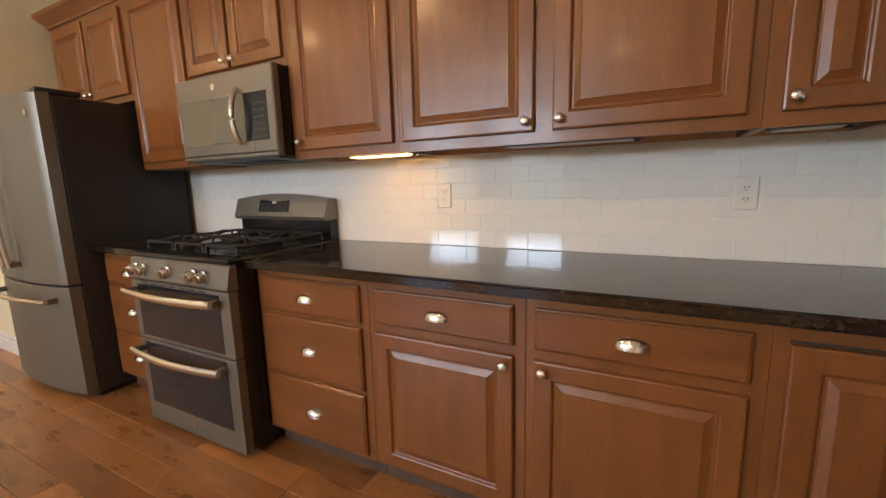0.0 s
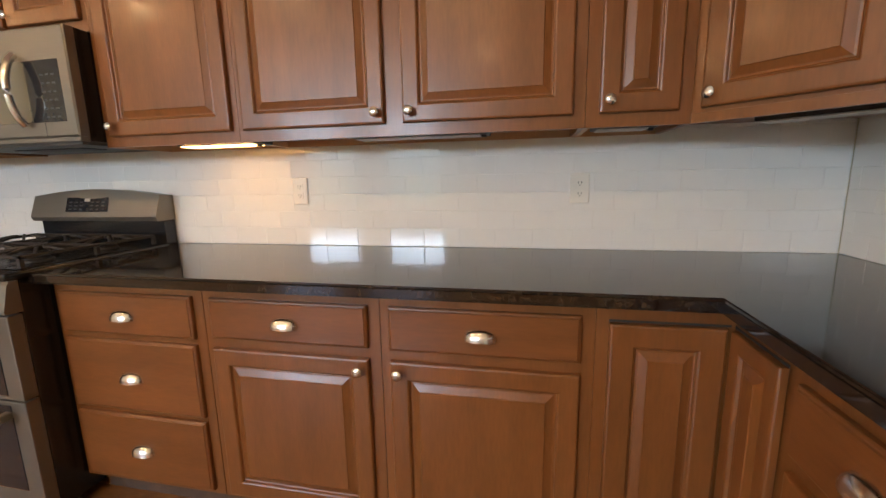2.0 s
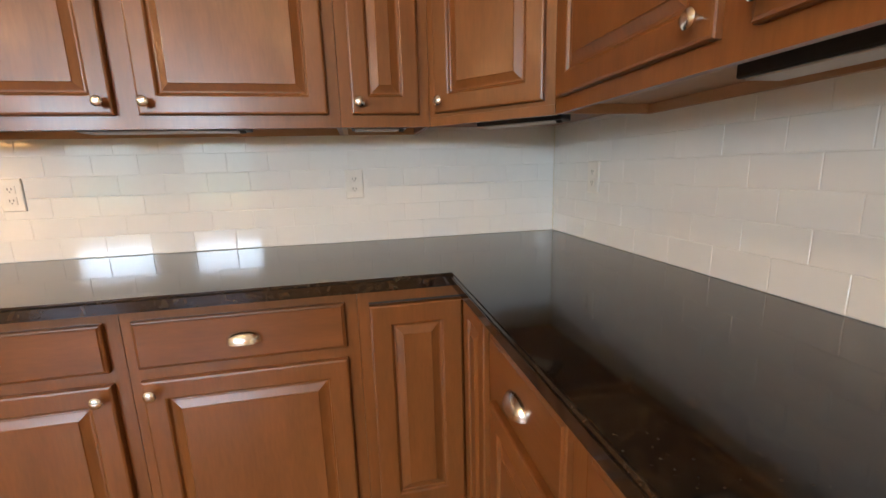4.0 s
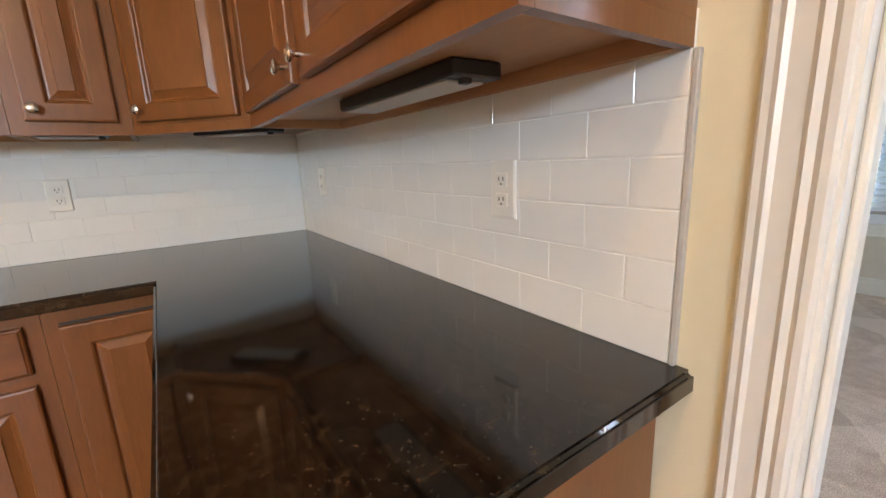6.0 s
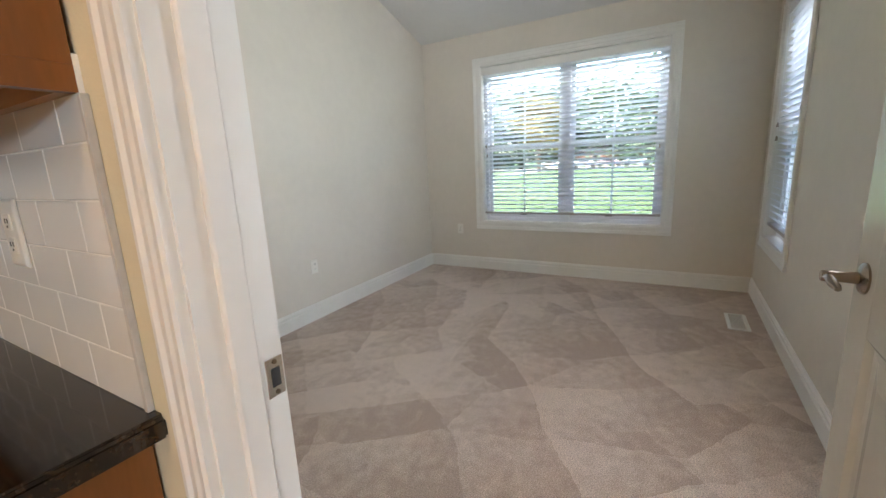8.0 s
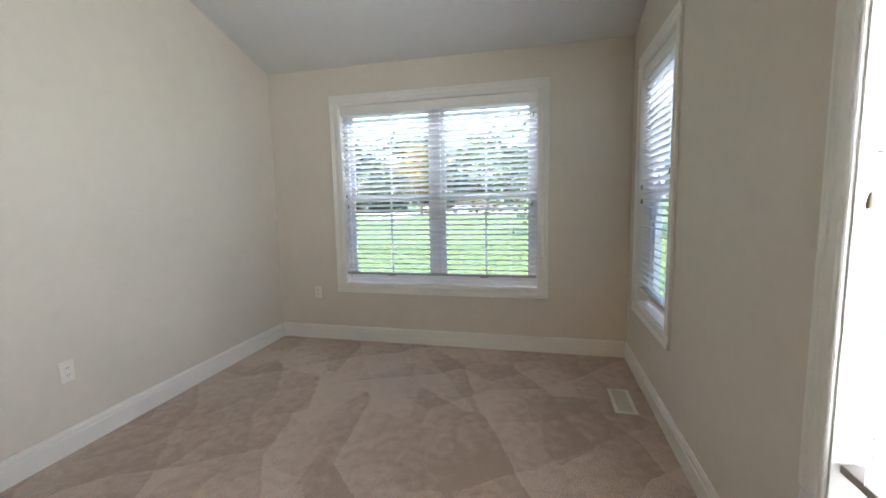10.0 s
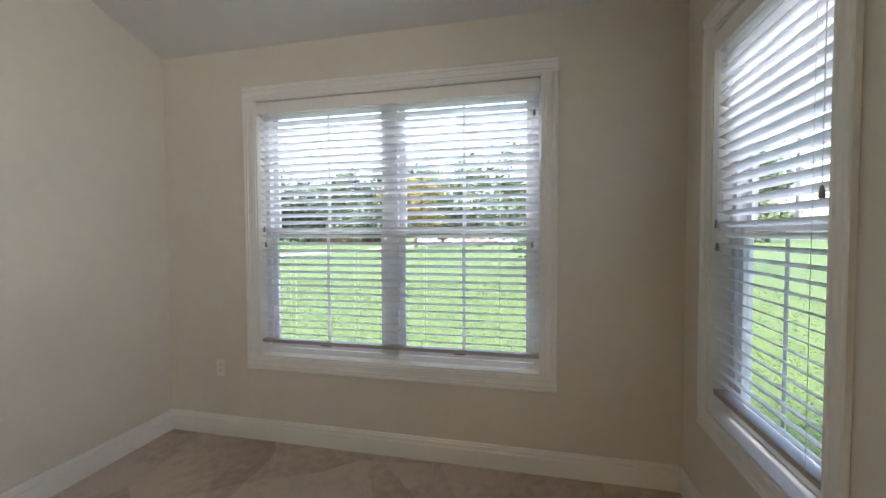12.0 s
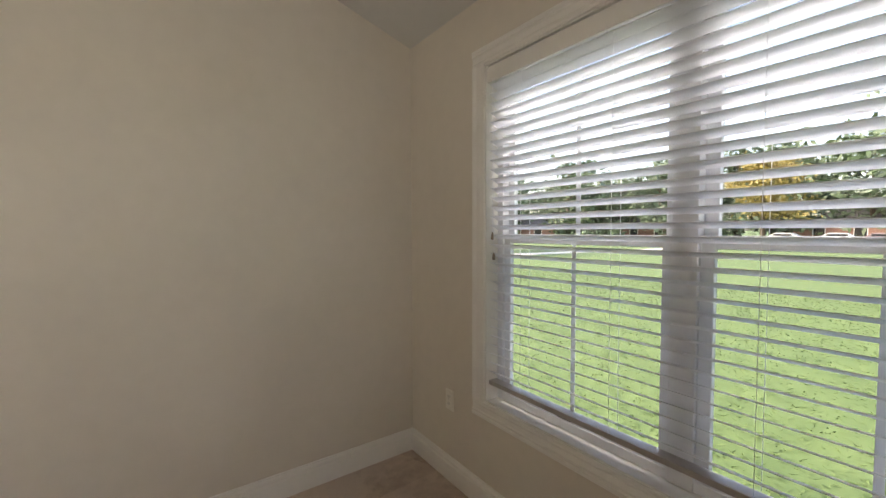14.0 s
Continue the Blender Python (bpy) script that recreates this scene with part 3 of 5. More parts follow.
def blind(m, w, label, tilt=SLAT_TILT, cords=()):
    """A two-inch slatted blind hung inside the window opening, slats open."""
    b = thing("window_blind", m, label, "blind", "window blinds")
    z1 = WIN_Z1 - 0.012
    g = 0.013
    part("valance", boxed((g, w - g, 0.000, 0.012, z1 - 0.082, z1 - 0.006), bevel=0.003, seg=2), TRIM, b)
    part("headrail", boxed((g + 0.006, w - g - 0.006, 0.014, 0.058, z1 - 0.05, z1 - 0.002)), BLIND, b)
    bot = 0.672
    n = 32
    zs = [bot + 0.045 + i * (z1 - 0.10 - bot - 0.045) / (n - 1) for i in range(n)]
    bm = bmesh.new()
    hw = 0.0258
    rows = []
    for a, h in ((-hw, 0.0), (-hw * 0.5, 0.0022), (0, 0.003), (hw * 0.5, 0.0022), (hw, 0.0)):
        c, s = math.cos(radians(tilt)), math.sin(radians(tilt))
        rows.append((a * c + h * s, -a * s + h * c))
    lo = [[bm.verts.new((x, y, z)) for y, z in rows] for x in (g + 0.008, w - g - 0.008)]
    hi = [[bm.verts.new((x, y, z + 0.0026)) for y, z in rows] for x in (g + 0.008, w - g - 0.008)]
    for i in range(4):
        bm.faces.new((lo[0][i], lo[1][i], lo[1][i + 1], lo[0][i + 1]))
        bm.faces.new((hi[0][i], hi[0][i + 1], hi[1][i + 1], hi[1][i]))
    for q in ((lo[0][0], hi[0][0], hi[1][0], lo[1][0]), (lo[0][4], lo[1][4], hi[1][4], hi[0][4])):
        bm.faces.new(q)
    for k in (0, 1):
        for i in range(4):
            bm.faces.new((lo[k][i], lo[k][i + 1], hi[k][i + 1], hi[k][i]))
    bmesh.ops.recalc_face_normals(bm, faces=bm.faces)
    me = smooth_mesh("slat", bm, BLIND)
    for i, z in enumerate(zs):
        s = new("slat", me)
        s.parent = b
        s.matrix_basis = pose(0, 0.036, z, random.uniform(-0.7, 0.7), random.uniform(-0.05, 0.05), 0)
    part("bottom_rail", boxed((g + 0.004, w - g - 0.004, 0.010, 0.062, bot - 0.012, bot + 0.010), bevel=0.003, seg=2), BLIND_RAIL_SHADED, b, "white bottom rail with its shade painted in as taupe")
    k = 2 if w < 1 else 4
    for i in range(k):
        x = w * (0.13 + 0.74 * i / (k - 1))
        for y in (0.006, 0.066):
            part("ladder_cord", boxed((x - 0.0008, x + 0.0008, y - 0.0006, y + 0.0006, bot + 0.01, z1 - 0.06)), BLIND, b)
    for x, z in cords:
        part("pull_cord", boxed((x - 0.001, x + 0.001, -0.001, 0.001, z, z1 - 0.07)), BLIND, b)
        part("cord_tassel", lathe(((0.003, z + 0.004), (0.006, z - 0.006), (0.0085, z - 0.026), (0.006, z - 0.032)), 12, "z"), TASSEL, b, "small beige cord tassel", at=pose(x, 0, 0), smooth=True)
    for x in ((0.26 * w, 0.74 * w) if k == 4 else (0.5 * w,)):
        part("hold_down_clip", boxed((x - 0.035, x + 0.035, 0.020, 0.034, bot - 0.020, bot - 0.013)), SLOT, b)
    return b


# the rail's shade is put into its colour, darker than the white slats
BLIND_RAIL_SHADED = mat("shaded_blind_rail", (0.42, 0.38, 0.35), 0.4, var=0.05)
TASSEL = mat("beige_tassel", (0.30, 0.25, 0.19), 0.5, var=0.1)
big_w = WIN_E[1] - WIN_E[0]
m = pose(ROOM_E, WIN_E[1], 0, 0, 0, -90)
window("window_1", m, big_w, 2, "wide double window in white vinyl with moulded casing")
blind(m, big_w, "white two-inch slatted blind with slats open", cords=((0.055, 1.43), (0.065, 1.33), (big_w - 0.055, 1.33), (big_w - 0.045, 2.07)))
sw = WIN_S[1] - WIN_S[0]
m = pose(WIN_S[1], ROOM_S, 0, 0, 0, 180)
window("window_2", m, sw, 1, "narrow white vinyl window with moulded casing")
blind(m, sw, "narrow white slatted blind with slats open", cords=((0.05, 1.43), (0.06, 1.33), (sw - 0.05, 1.5)))
m = pose(WIN_S2[1], ROOM_S, 0, 0, 0, 180)
window("window_3", m, WIN_S2[1] - WIN_S2[0], 1, "narrow white vinyl window behind the open door")
blind(m, WIN_S2[1] - WIN_S2[0], "narrow white slatted blind beside the open door", cords=((0.05, 1.33),))

for gx in (-4.4, -2.58):
    gw = thing("window_garden", pose(gx, -4.5, 0), "white garden window of the kitchen with a grid of bars", "window", kind="structure")
    bars = [(x, x + 0.045, -0.09, -0.03, 0.68, 2.42) for x in (0.0, 1.135)] + [(0.045, 1.135, -0.09, -0.03, z, z + 0.045) for z in (0.68, 1.525, 2.375)]
    bars += [(0.575, 0.605, -0.085, -0.04, z, z + 0.80) for z in (0.725, 1.57)] + [(0.045, 1.135, -0.08, -0.045, z, z + 0.022) for z in (1.12, 1.96)]
    for size in bars:
        part("window_bar", boxed(size), VINYL, gw)

# ---- cabinets ----
T = 0.019


def knob(parent, x, y, z):
    return part("knob", lathe(((0.006, 0), (0.005, -0.012), (0.009, -0.016), (0.0155, -0.021), (0.016, -0.025), (0.012, -0.029), (0.004, -0.0305)), 20), NICKEL, parent, "brushed nickel knob", at=pose(x, y, z), smooth=True)


def cup_pull(parent, x, y, z):
    """A half-dome bin pull, open below."""
    bm = bmesh.new()
    rows = []
    for i in range(9):
        u = math.pi * i / 8
        rows.append([bm.verts.new((-0.046 * math.cos(u), -0.027 * math.sin(u) ** 0.8 * math.cos(v), 0.036 * math.sin(u) ** 0.6 * math.sin(v) - 0.016)) for v in [math.pi / 2 * j / 6 for j in range(7)]])
    for a, b in zip(rows, rows[1:]):
        for j in range(6):
            try:
                bm.faces.new((a[j], b[j], b[j + 1], a[j + 1]))
            except ValueError:
                pass
    bmesh.ops.remove_doubles(bm, verts=bm.verts, dist=1e-5)
    bmesh.ops.solidify(bm, geom=list(bm.faces), thickness=0.0018)
    bmesh.ops.recalc_face_normals(bm, faces=bm.faces)
    return part("cup_pull", bm, NICKEL, parent, "brushed nickel cup pull", at=pose(x, y, z), smooth=True)


def raised_door(parent, x0, x1, z0, z1, hold=None, rail=0.056):
    """A raised-panel door on the cabinet's face (y=0), with a knob at hold (x, z)."""
    d = part("cabinet_door", nested(x0, x1, z0, z1, ((0, -0.001), (0, -T + 0.005), (0.002, -T + 0.0015), (0.007, -T), (rail - 0.004, -T), (rail + 0.001, -T + 0.0025), (rail + 0.004, -T + 0.009), (rail + 0.007, -T + 0.0105))), WOOD_V, parent)
    part("door_panel", nested(x0, x1, z0, z1, ((rail + 0.003, -T + 0.012), (rail + 0.008, -T + 0.0100), (rail + 0.012, -T + 0.0095), (rail + 0.032, -T + 0.001), (rail + 0.034, -T - 0.0012))), WOOD_V, d)
    if hold:
        knob(d, hold[0], -T, hold[1])
    return d


def drawer_front(parent, x0, x1, z0, z1):
    d = part("drawer_front", nested(x0, x1, z0, z1, ((0, -0.001), (0, -T + 0.007), (0.003, -T + 0.004), (0.006, -T + 0.003), (0.009, -T))), WOOD_H, parent)
    cup_pull(d, (x0 + x1) / 2, -T, (z0 + z1) / 2)
    return d


def base_cabinet(m, w, layout, label, depth=0.57, end=False, drop=0.0):
    c = thing("base_cabinet", m, label, "cabinet", "kitchen base cabinets")
    e = 0.0005
    part("body", boxed((e, w - e, 0, depth, 0.105, 0.8745)), WOOD_V, c)
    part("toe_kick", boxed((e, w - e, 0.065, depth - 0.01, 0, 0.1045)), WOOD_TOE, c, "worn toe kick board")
    a, b = 0.030, w - 0.037
    if layout == "drawers":
        for z0, z1 in ((0.690, 0.838), (0.405, 0.670), (0.125, 0.388)):
            drawer_front(c, a, b, z0, z1)
    elif layout == "left" or layout == "right":
        drawer_front(c, a, b, 0.702 - 1.6 * drop, 0.836 - drop)
        raised_door(c, a, b, 0.125, 0.668 - 1.6 * drop, (a + 0.028 if layout == "left" else b - 0.028, 0.636 - 1.6 * drop))
    if end:
        part("end_panel", boxed((w, w + 0.012, 0.0, depth, 0, 0.8745)), WOOD_V, c)
    return c


def upper_cabinet(m, w, doors, label, z0=UPPER, z1=2.33, depth=0.305):
    """doors: (x0, x1, knob side)."""
    c = thing("wall_cabinet", m, label, "cabinet", "kitchen wall cabinets")
    e = 0.0005
    part("body", boxed((e, w - e, 0.02, depth, z0 + 0.032, z1)), WOOD_V, c)
    part("face_frame", boxed((e, w - e, 0, 0.0195, z0, z1)), WOOD_V, c)
    part("side_panel", boxed((e, 0.016, 0.02, depth, z0, z0 + 0.0318)), WOOD_RAW, c)
    part("side_panel", boxed((w - 0.016, w - e, 0.02, depth, z0, z0 + 0.0318)), WOOD_V, c)
    part("bottom_panel", boxed((0.0165, w - 0.0165, 0.02, depth, z0 + 0.026, z0 + 0.0315)), WOOD_RAW, c, "pale maple underside")
    part("back_rail", boxed((0.0165, w - 0.0165, depth - 0.018, depth, z0, z0 + 0.0258)), WOOD_RAW, c)
    for x0, x1, side in doors:
        raised_door(c, x0, x1, z0 + 0.040, z1 - 0.03, ((x0 + 0.026) if side == "l" else (x1 - 0.026), z0 + 0.075))
    return c


FACE, UFACE = 1.306, 1.572           # face-frame planes of the base and wall cabinets
SFACE, SUFACE = 0.742, 1.0           # the same on the return
base_cabinet(pose(-2.748, FACE, 0), 0.556, "drawers", "brown stained three-drawer cabinet between refrigerator and range")
base_cabinet(pose(-1.414, FACE, 0), 0.611, "drawers", "brown stained maple three-drawer base cabinet beside the range")
base_cabinet(pose(-0.801, FACE, 0), 0.607, "right", "brown stained maple base cabinet with drawer over door")
base_cabinet(pose(-0.193, FACE, 0), 0.607, "left", "brown stained maple base cabinet, knob on its hinge-free side")

# corner cabinet with two leaves at a right angle
cc = thing("corner_cabinet", pose(0, 0, 0), "brown stained L-shaped corner base cabinet with two leaves", "cabinet")
part("body", boxed((0.4145, 0.745, FACE, BACK - 0.004, 0.105, 0.8745), (0.7455, SIDE - 0.004, 1.0630, BACK - 0.004, 0.105, 0.8745)), WOOD_V, cc)
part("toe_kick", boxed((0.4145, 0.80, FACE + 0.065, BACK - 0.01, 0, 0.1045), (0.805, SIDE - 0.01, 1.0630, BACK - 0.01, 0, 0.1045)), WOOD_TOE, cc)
raised_door(cc, 0.447, 0.722, 0.125, 0.820, rail=0.062).matrix_basis = pose(0, FACE, 0)
raised_door(cc, 0.0, 0.200, 0.125, 0.820, rail=0.045).matrix_basis = pose(SFACE, 1.282, 0, 0, 0, -90)
# flat dark strips on the face stand in for shade above both leaves
part("gap_shade", boxed((0.447, 0.735, FACE - 0.0012, FACE - 0.0002, 0.8215, 0.8275)), SLOT, cc, "dark strip painted as the shaded gap above the leaf")
part("gap_shade", boxed((SFACE - 0.0012, SFACE - 0.0002, 1.082, 1.300, 0.8215, 0.8275)), SLOT, cc, "dark strip painted as the shaded gap above the leaf")
base_cabinet(pose(SFACE, 1.062, 0, 0, 0, -90), 0.440, "right", "brown stained maple base cabinet on the short return", depth=0.565, drop=0.022)
base_cabinet(pose(SFACE, 0.6215, 0, 0, 0, -90), 0.4975, "right", "brown stained maple base cabinet at the end of the counter", depth=0.565, end=True, drop=0.022)

upper_cabinet(pose(-3.65, UFACE, 0), 0.932, ((0.035, 0.455, "r"), (0.478, 0.905, "l")), "brown stained two-door cabinet above the refrigerator", z0=1.765)
upper_cabinet(pose(-2.716, UFACE, 0), 0.572, ((0.030, 0.548, "r"),), "tall brown stained single-door wall cabinet")
upper_cabinet(pose(-2.1435, UFACE, 0), 0.738, ((0.012, 0.345, "r"), (0.365, 0.715, "l")), "brown stained two-door cabinet above the microwave", z0=1.775)
upper_cabinet(pose(-1.405, UFACE, 0), 0.600, ((0.036, 0.575, "l"),), "brown stained single-door wall cabinet beside the microwave")
upper_cabinet(pose(-0.8045, UFACE, 0), 1.203, ((0.024, 0.562, "r"), (0.626, 1.165, "l")), "wide brown stained two-door wall cabinet above the tiles")
upper_cabinet(pose(0.399, UFACE, 0), 0.295, ((0.038, 0.258, "l"),), "narrow brown stained single-door wall cabinet")
upper_cabinet(pose(SUFACE, 1.2645, 0, 0, 0, -90), 1.165, ((0.030, 0.545, "r"), (0.605, 1.135, "l")), "brown stained two-door wall cabinet ending beside the doorway")

# diagonal corner wall cabinet
dc = thing("wall_cabinet", pose(0.6945, UFACE, 0, 0, 0, -45), "brown stained diagonal corner wall cabinet", "cabinet", "kitchen wall cabinets")
dw = 0.432
bm = bmesh.new()
foot = [(0.0005, 0.0), (dw - 0.0005, 0.0), (dw + 0.2145, 0.2150), (dw / 2, 0.6435), (-0.2145, 0.2150)]
for z0, z1 in ((UPPER + 0.028, 2.33),):
    lo, hi = [bm.verts.new((x, y, z0)) for x, y in foot], [bm.verts.new((x, y, z1)) for x, y in foot]
    bm.faces.new(lo)
    bm.faces.new(list(reversed(hi)))
    for i in range(5):
        bm.faces.new((lo[i], hi[i], hi[(i + 1) % 5], lo[(i + 1) % 5]))
bmesh.ops.recalc_face_normals(bm, faces=bm.faces)
part("body", bm, WOOD_V, dc)
part("face_frame", boxed((0.0005, dw - 0.0005, -0.001, 0.018, UPPER, UPPER + 0.0275)), WOOD_V, dc)
raised_door(dc, 0.030, dw - 0.030, UPPER + 0.040, 2.30, (0.058, UPPER + 0.075))


def crown(x0, x1):
    bm = bmesh.new()
    prof = ((0, 0), (-0.012, 0), (-0.016, 0.015), (-0.045, 0.05), (-0.062, 0.07), (-0.066, 0.09), (0, 0.09))
    lo = [bm.verts.new((x0 - (-y), y, z)) for y, z in prof]
    hi = [bm.verts.new((x1, y, z)) for y, z in prof]
    for i in range(len(prof)):
        j = (i + 1) % len(prof)
        bm.faces.new((lo[i], hi[i], hi[j], lo[j]))
    bm.faces.new(lo)
    bm.faces.new(list(reversed(hi)))
    bmesh.ops.recalc_face_normals(bm, faces=bm.faces)
    quad_box(bm, x0 - 0.066, x0 - 0.001, 0.001, 0.30, 0.07, 0.0899)
    quad_box(bm, x0 - 0.030, x0 - 0.001, 0.001, 0.30, 0.0, 0.0699)
    return bm


solid("crown_moulding", crown(-3.65, 0.69), WOOD_H, "brown stained crown moulding along the wall cabinets", "moulding", "structure", at=pose(0, UFACE - 0.0005, 2.331))
solid("crown_moulding", crown(0.0, 1.16), WOOD_H, "brown stained crown moulding along the return cabinets", "moulding", "structure", at=pose(SUFACE - 0.0005, 1.26, 2.331, 0, 0, -90))

# under-cabinet lamps


def cabinet_lamp(m, w, lens, label):
    l = thing("under_cabinet_lamp", m, label, "lamp", "lamps under the wall cabinets")
    part("housing", boxed((0, w, 0, 0.10, 0.004, 0.030), bevel=0.003), PLASTIC, l)
    part("lens", boxed((0.012, w - 0.03, 0.008, 0.085, 0.0, 0.0038), bevel=0.0008), lens, l)
    part("switch", boxed((w - 0.026, w - 0.010, 0.03, 0.046, -0.004, 0.0038), bevel=0.001), SLOT, l)


cabinet_lamp(pose(-1.13, 1.62, UPPER - 0.005), 0.36, LAMP_WARM, "slim under-cabinet lamp, switched on and warm")
cabinet_lamp(pose(-0.38, 1.60, UPPER - 0.005), 0.48, LENS, "slim dark under-cabinet lamp, switched off")
cabinet_lamp(pose(0.43, 1.60, UPPER - 0.005), 0.19, LENS, "short dark under-cabinet lamp, switched off")
cabinet_lamp(pose(0.86, 1.58, UPPER - 0.004, 0, 0, -45), 0.30, LENS, "slim under-cabinet lamp in the corner, off")
cabinet_lamp(pose(1.112, 0.800, UPPER - 0.005, 0, 0, -90), 0.452, LENS, "slim under-cabinet lamp near the doorway, off")

# worktop
def worktop(name, sizes, label):
    bm = boxed(*sizes, bevel=0.006, seg=3)
    return solid(name, bm, GRANITE, label, "worktop", smooth=True)


bm = bmesh.new()
ex, ey, fx, fy = SIDE - 0.001, BACK - 0.001, 0.676, 1.236
out = [(-1.4135, fy), (fx, fy), (fx, 0.066), (ex, 0.066), (ex, ey), (-1.4135, ey)]
lo, hi = [bm.verts.new((x, y, 0.8755)) for x, y in out], [bm.verts.new((x, y, COUNTER)) for x, y in out]
bm.faces.new(lo)
bm.faces.new(list(reversed(hi)))
for i in range(6):
    bm.faces.new((lo[i], hi[i], hi[(i + 1) % 6], lo[(i + 1) % 6]))
bmesh.ops.recalc_face_normals(bm, faces=bm.faces)
bmesh.ops.bevel(bm, geom=[e for e in bm.edges if abs(e.verts[0].co.x - e.verts[1].co.x) + abs(e.verts[0].co.y - e.verts[1].co.y) > 1e-4 and max(e.verts[0].co.y, e.verts[1].co.y) < 1.87], offset=0.008, segments=3, affect="EDGES")
solid("worktop", bm, GRANITE, "polished near-black speckled granite L-shaped worktop", "worktop", smooth=True)
worktop("worktop", [(-2.748, -2.190, fy, ey, 0.8755, COUNTER)], "short polished near-black granite worktop by the range")

# outlets


def outlet(m, label, rocker=False):
    o = thing("outlet", m, label, "outlet", "wall outlets")
    part("cover_plate", nested(-0.036, 0.036, -0.058, 0.058, ((0, 0), (0, -0.003), (0.003, -0.006), (0.006, -0.0065))), PLATE, o)
    if rocker:
        part("socket", boxed((-0.017, 0.017, -0.009, -0.006, -0.033, 0.033), bevel=0.001), PLATE, o)
    else:
        for z in (-0.020, 0.020):
            s = part("socket", boxed((-0.017, 0.017, -0.0085, -0.006, z - 0.014, z + 0.014), bevel=0.002), PLATE, o)
            for x in (-0.006, 0.006):
                part("slot", boxed((x - 0.0012, x + 0.0012, -0.0092, -0.0084, z - 0.002, z + 0.006)), SLOT, s)
            part("ground_hole", lathe(((0.0022, -0.0092), (0.0022, -0.0084)), 8), SLOT, s, at=pose(0, 0, z - 0.008))


outlet(pose(-0.757, BACK - 0.009, 1.155), "white duplex outlet on the tiles")
outlet(pose(0.425, BACK - 0.009, 1.153), "white duplex outlet on the tiles")
outlet(pose(SIDE - 0.009, 1.546, 1.157, 0, 0, -90), "white duplex outlet in the tiled corner")
outlet(pose(SIDE - 0.009, 0.443, 1.158, 0, 0, -90), "white duplex outlet on tiles near the doorway")
outlet(pose(3.40, left_y(3.40), 0.455, 0, 0, LEFT_TURN), "white duplex outlet low on the cream wall")
outlet(pose(2.50, left_y(2.50), 0.44, 0, 0, LEFT_TURN), "white cable plate low on the cream wall", rocker=True)
outlet(pose(ROOM_E, 1.72, 0.47, 0, 0, -90), "white duplex outlet under the wide window")

# floor register
vent = thing("floor_register", pose(4.58, -0.98, 0), "white steel floor register set in carpet", "vent")
part("frame", boxed((-0.17, 0.17, -0.068, -0.045, 0.0005, 0.007), (-0.17, 0.17, 0.045, 0.068, 0.0005, 0.007), (-0.17, -0.15, -0.045, 0.045, 0.0005, 0.007), (0.15, 0.17, -0.045, 0.045, 0.0005, 0.007), bevel=0.0015), TRIM, vent)
part("backing", boxed((-0.15, 0.15, -0.045, 0.045, 0.0003, 0.001)), SLOT, vent)
for i in range(24):
    part("slat", boxed((-0.148 + i * 0.0125, -0.144 + i * 0.0125, -0.044, 0.044, 0.0012, 0.0055)), PLATE, vent)

# ceiling lamps of the kitchen, out of view; domes added to light the wall cabinets
for x, y in ((-3.1, -0.35), (-1.7, -0.35), (-0.3, -0.35), (-4.5, -0.35), (-3.1, -2.5), (-1.7, -2.5), (-0.3, -2.5)):
    d = thing("ceiling_lamp", pose(x, y, KITCHEN_TOP), "unseen round ceiling lamp, its warm dome added to spread light", "lamp", "kitchen ceiling lamps")
    part("trim_ring", lathe(((0.095, 0.0), (0.095, -0.006), (0.075, -0.008), (0.075, -0.001)), 28, "z"), TRIM, d)
    part("lamp_dome", lathe(((0.074, -0.0085), (0.072, -0.022), (0.062, -0.042), (0.042, -0.058), (0.015, -0.066)), 28, "z"), CEIL_LAMP, d, smooth=True)

# ---- range ----
RX0, RX1, RF = -2.180, -1.420, 1.165
rg = thing("gas_range", pose(0, 0, 0), "slate-finish double-oven gas range with black grates", "range")
part("body", boxed((RX0 + 0.004, RX1 - 0.004, RF + 0.045, BACK - 0.02, 0.03, 0.895), bevel=0.003), BLACK, rg, "black enamel body")
part("plinth", boxed((RX0 + 0.05, RX1 - 0.05, RF + 0.10, BACK - 0.05, 0.0, 0.029)), BLACK, rg)
part("cooktop", boxed((RX0, RX1, RF + 0.012, BACK - 0.075, 0.896, 0.922), bevel=0.008, seg=3), BLACK, rg, smooth=True)
part("cooktop_well", boxed((RX0 + 0.03, RX1 - 0.03, RF + 0.07, BACK - 0.10, 0.9225, 0.926), bevel=0.0015), BLACK, rg)
# sloping control panel
bm = bmesh.new()
prof = ((RF + 0.045, 0.788), (RF - 0.004, 0.790), (RF - 0.006, 0.800), (RF + 0.014, 0.885), (RF + 0.022, 0.895), (RF + 0.045, 0.895))
lo, hi = [bm.verts.new((RX0, y, z)) for y, z in prof], [bm.verts.new((RX1, y, z)) for y, z in prof]
bm.faces.new(lo)
bm.faces.new(list(reversed(hi)))
for i in range(6):
    bm.faces.new((lo[i], hi[i], hi[(i + 1) % 6], lo[(i + 1) % 6]))
bmesh.ops.recalc_face_normals(bm, faces=bm.faces)
cp = part("control_panel", bm, SLATE, rg)
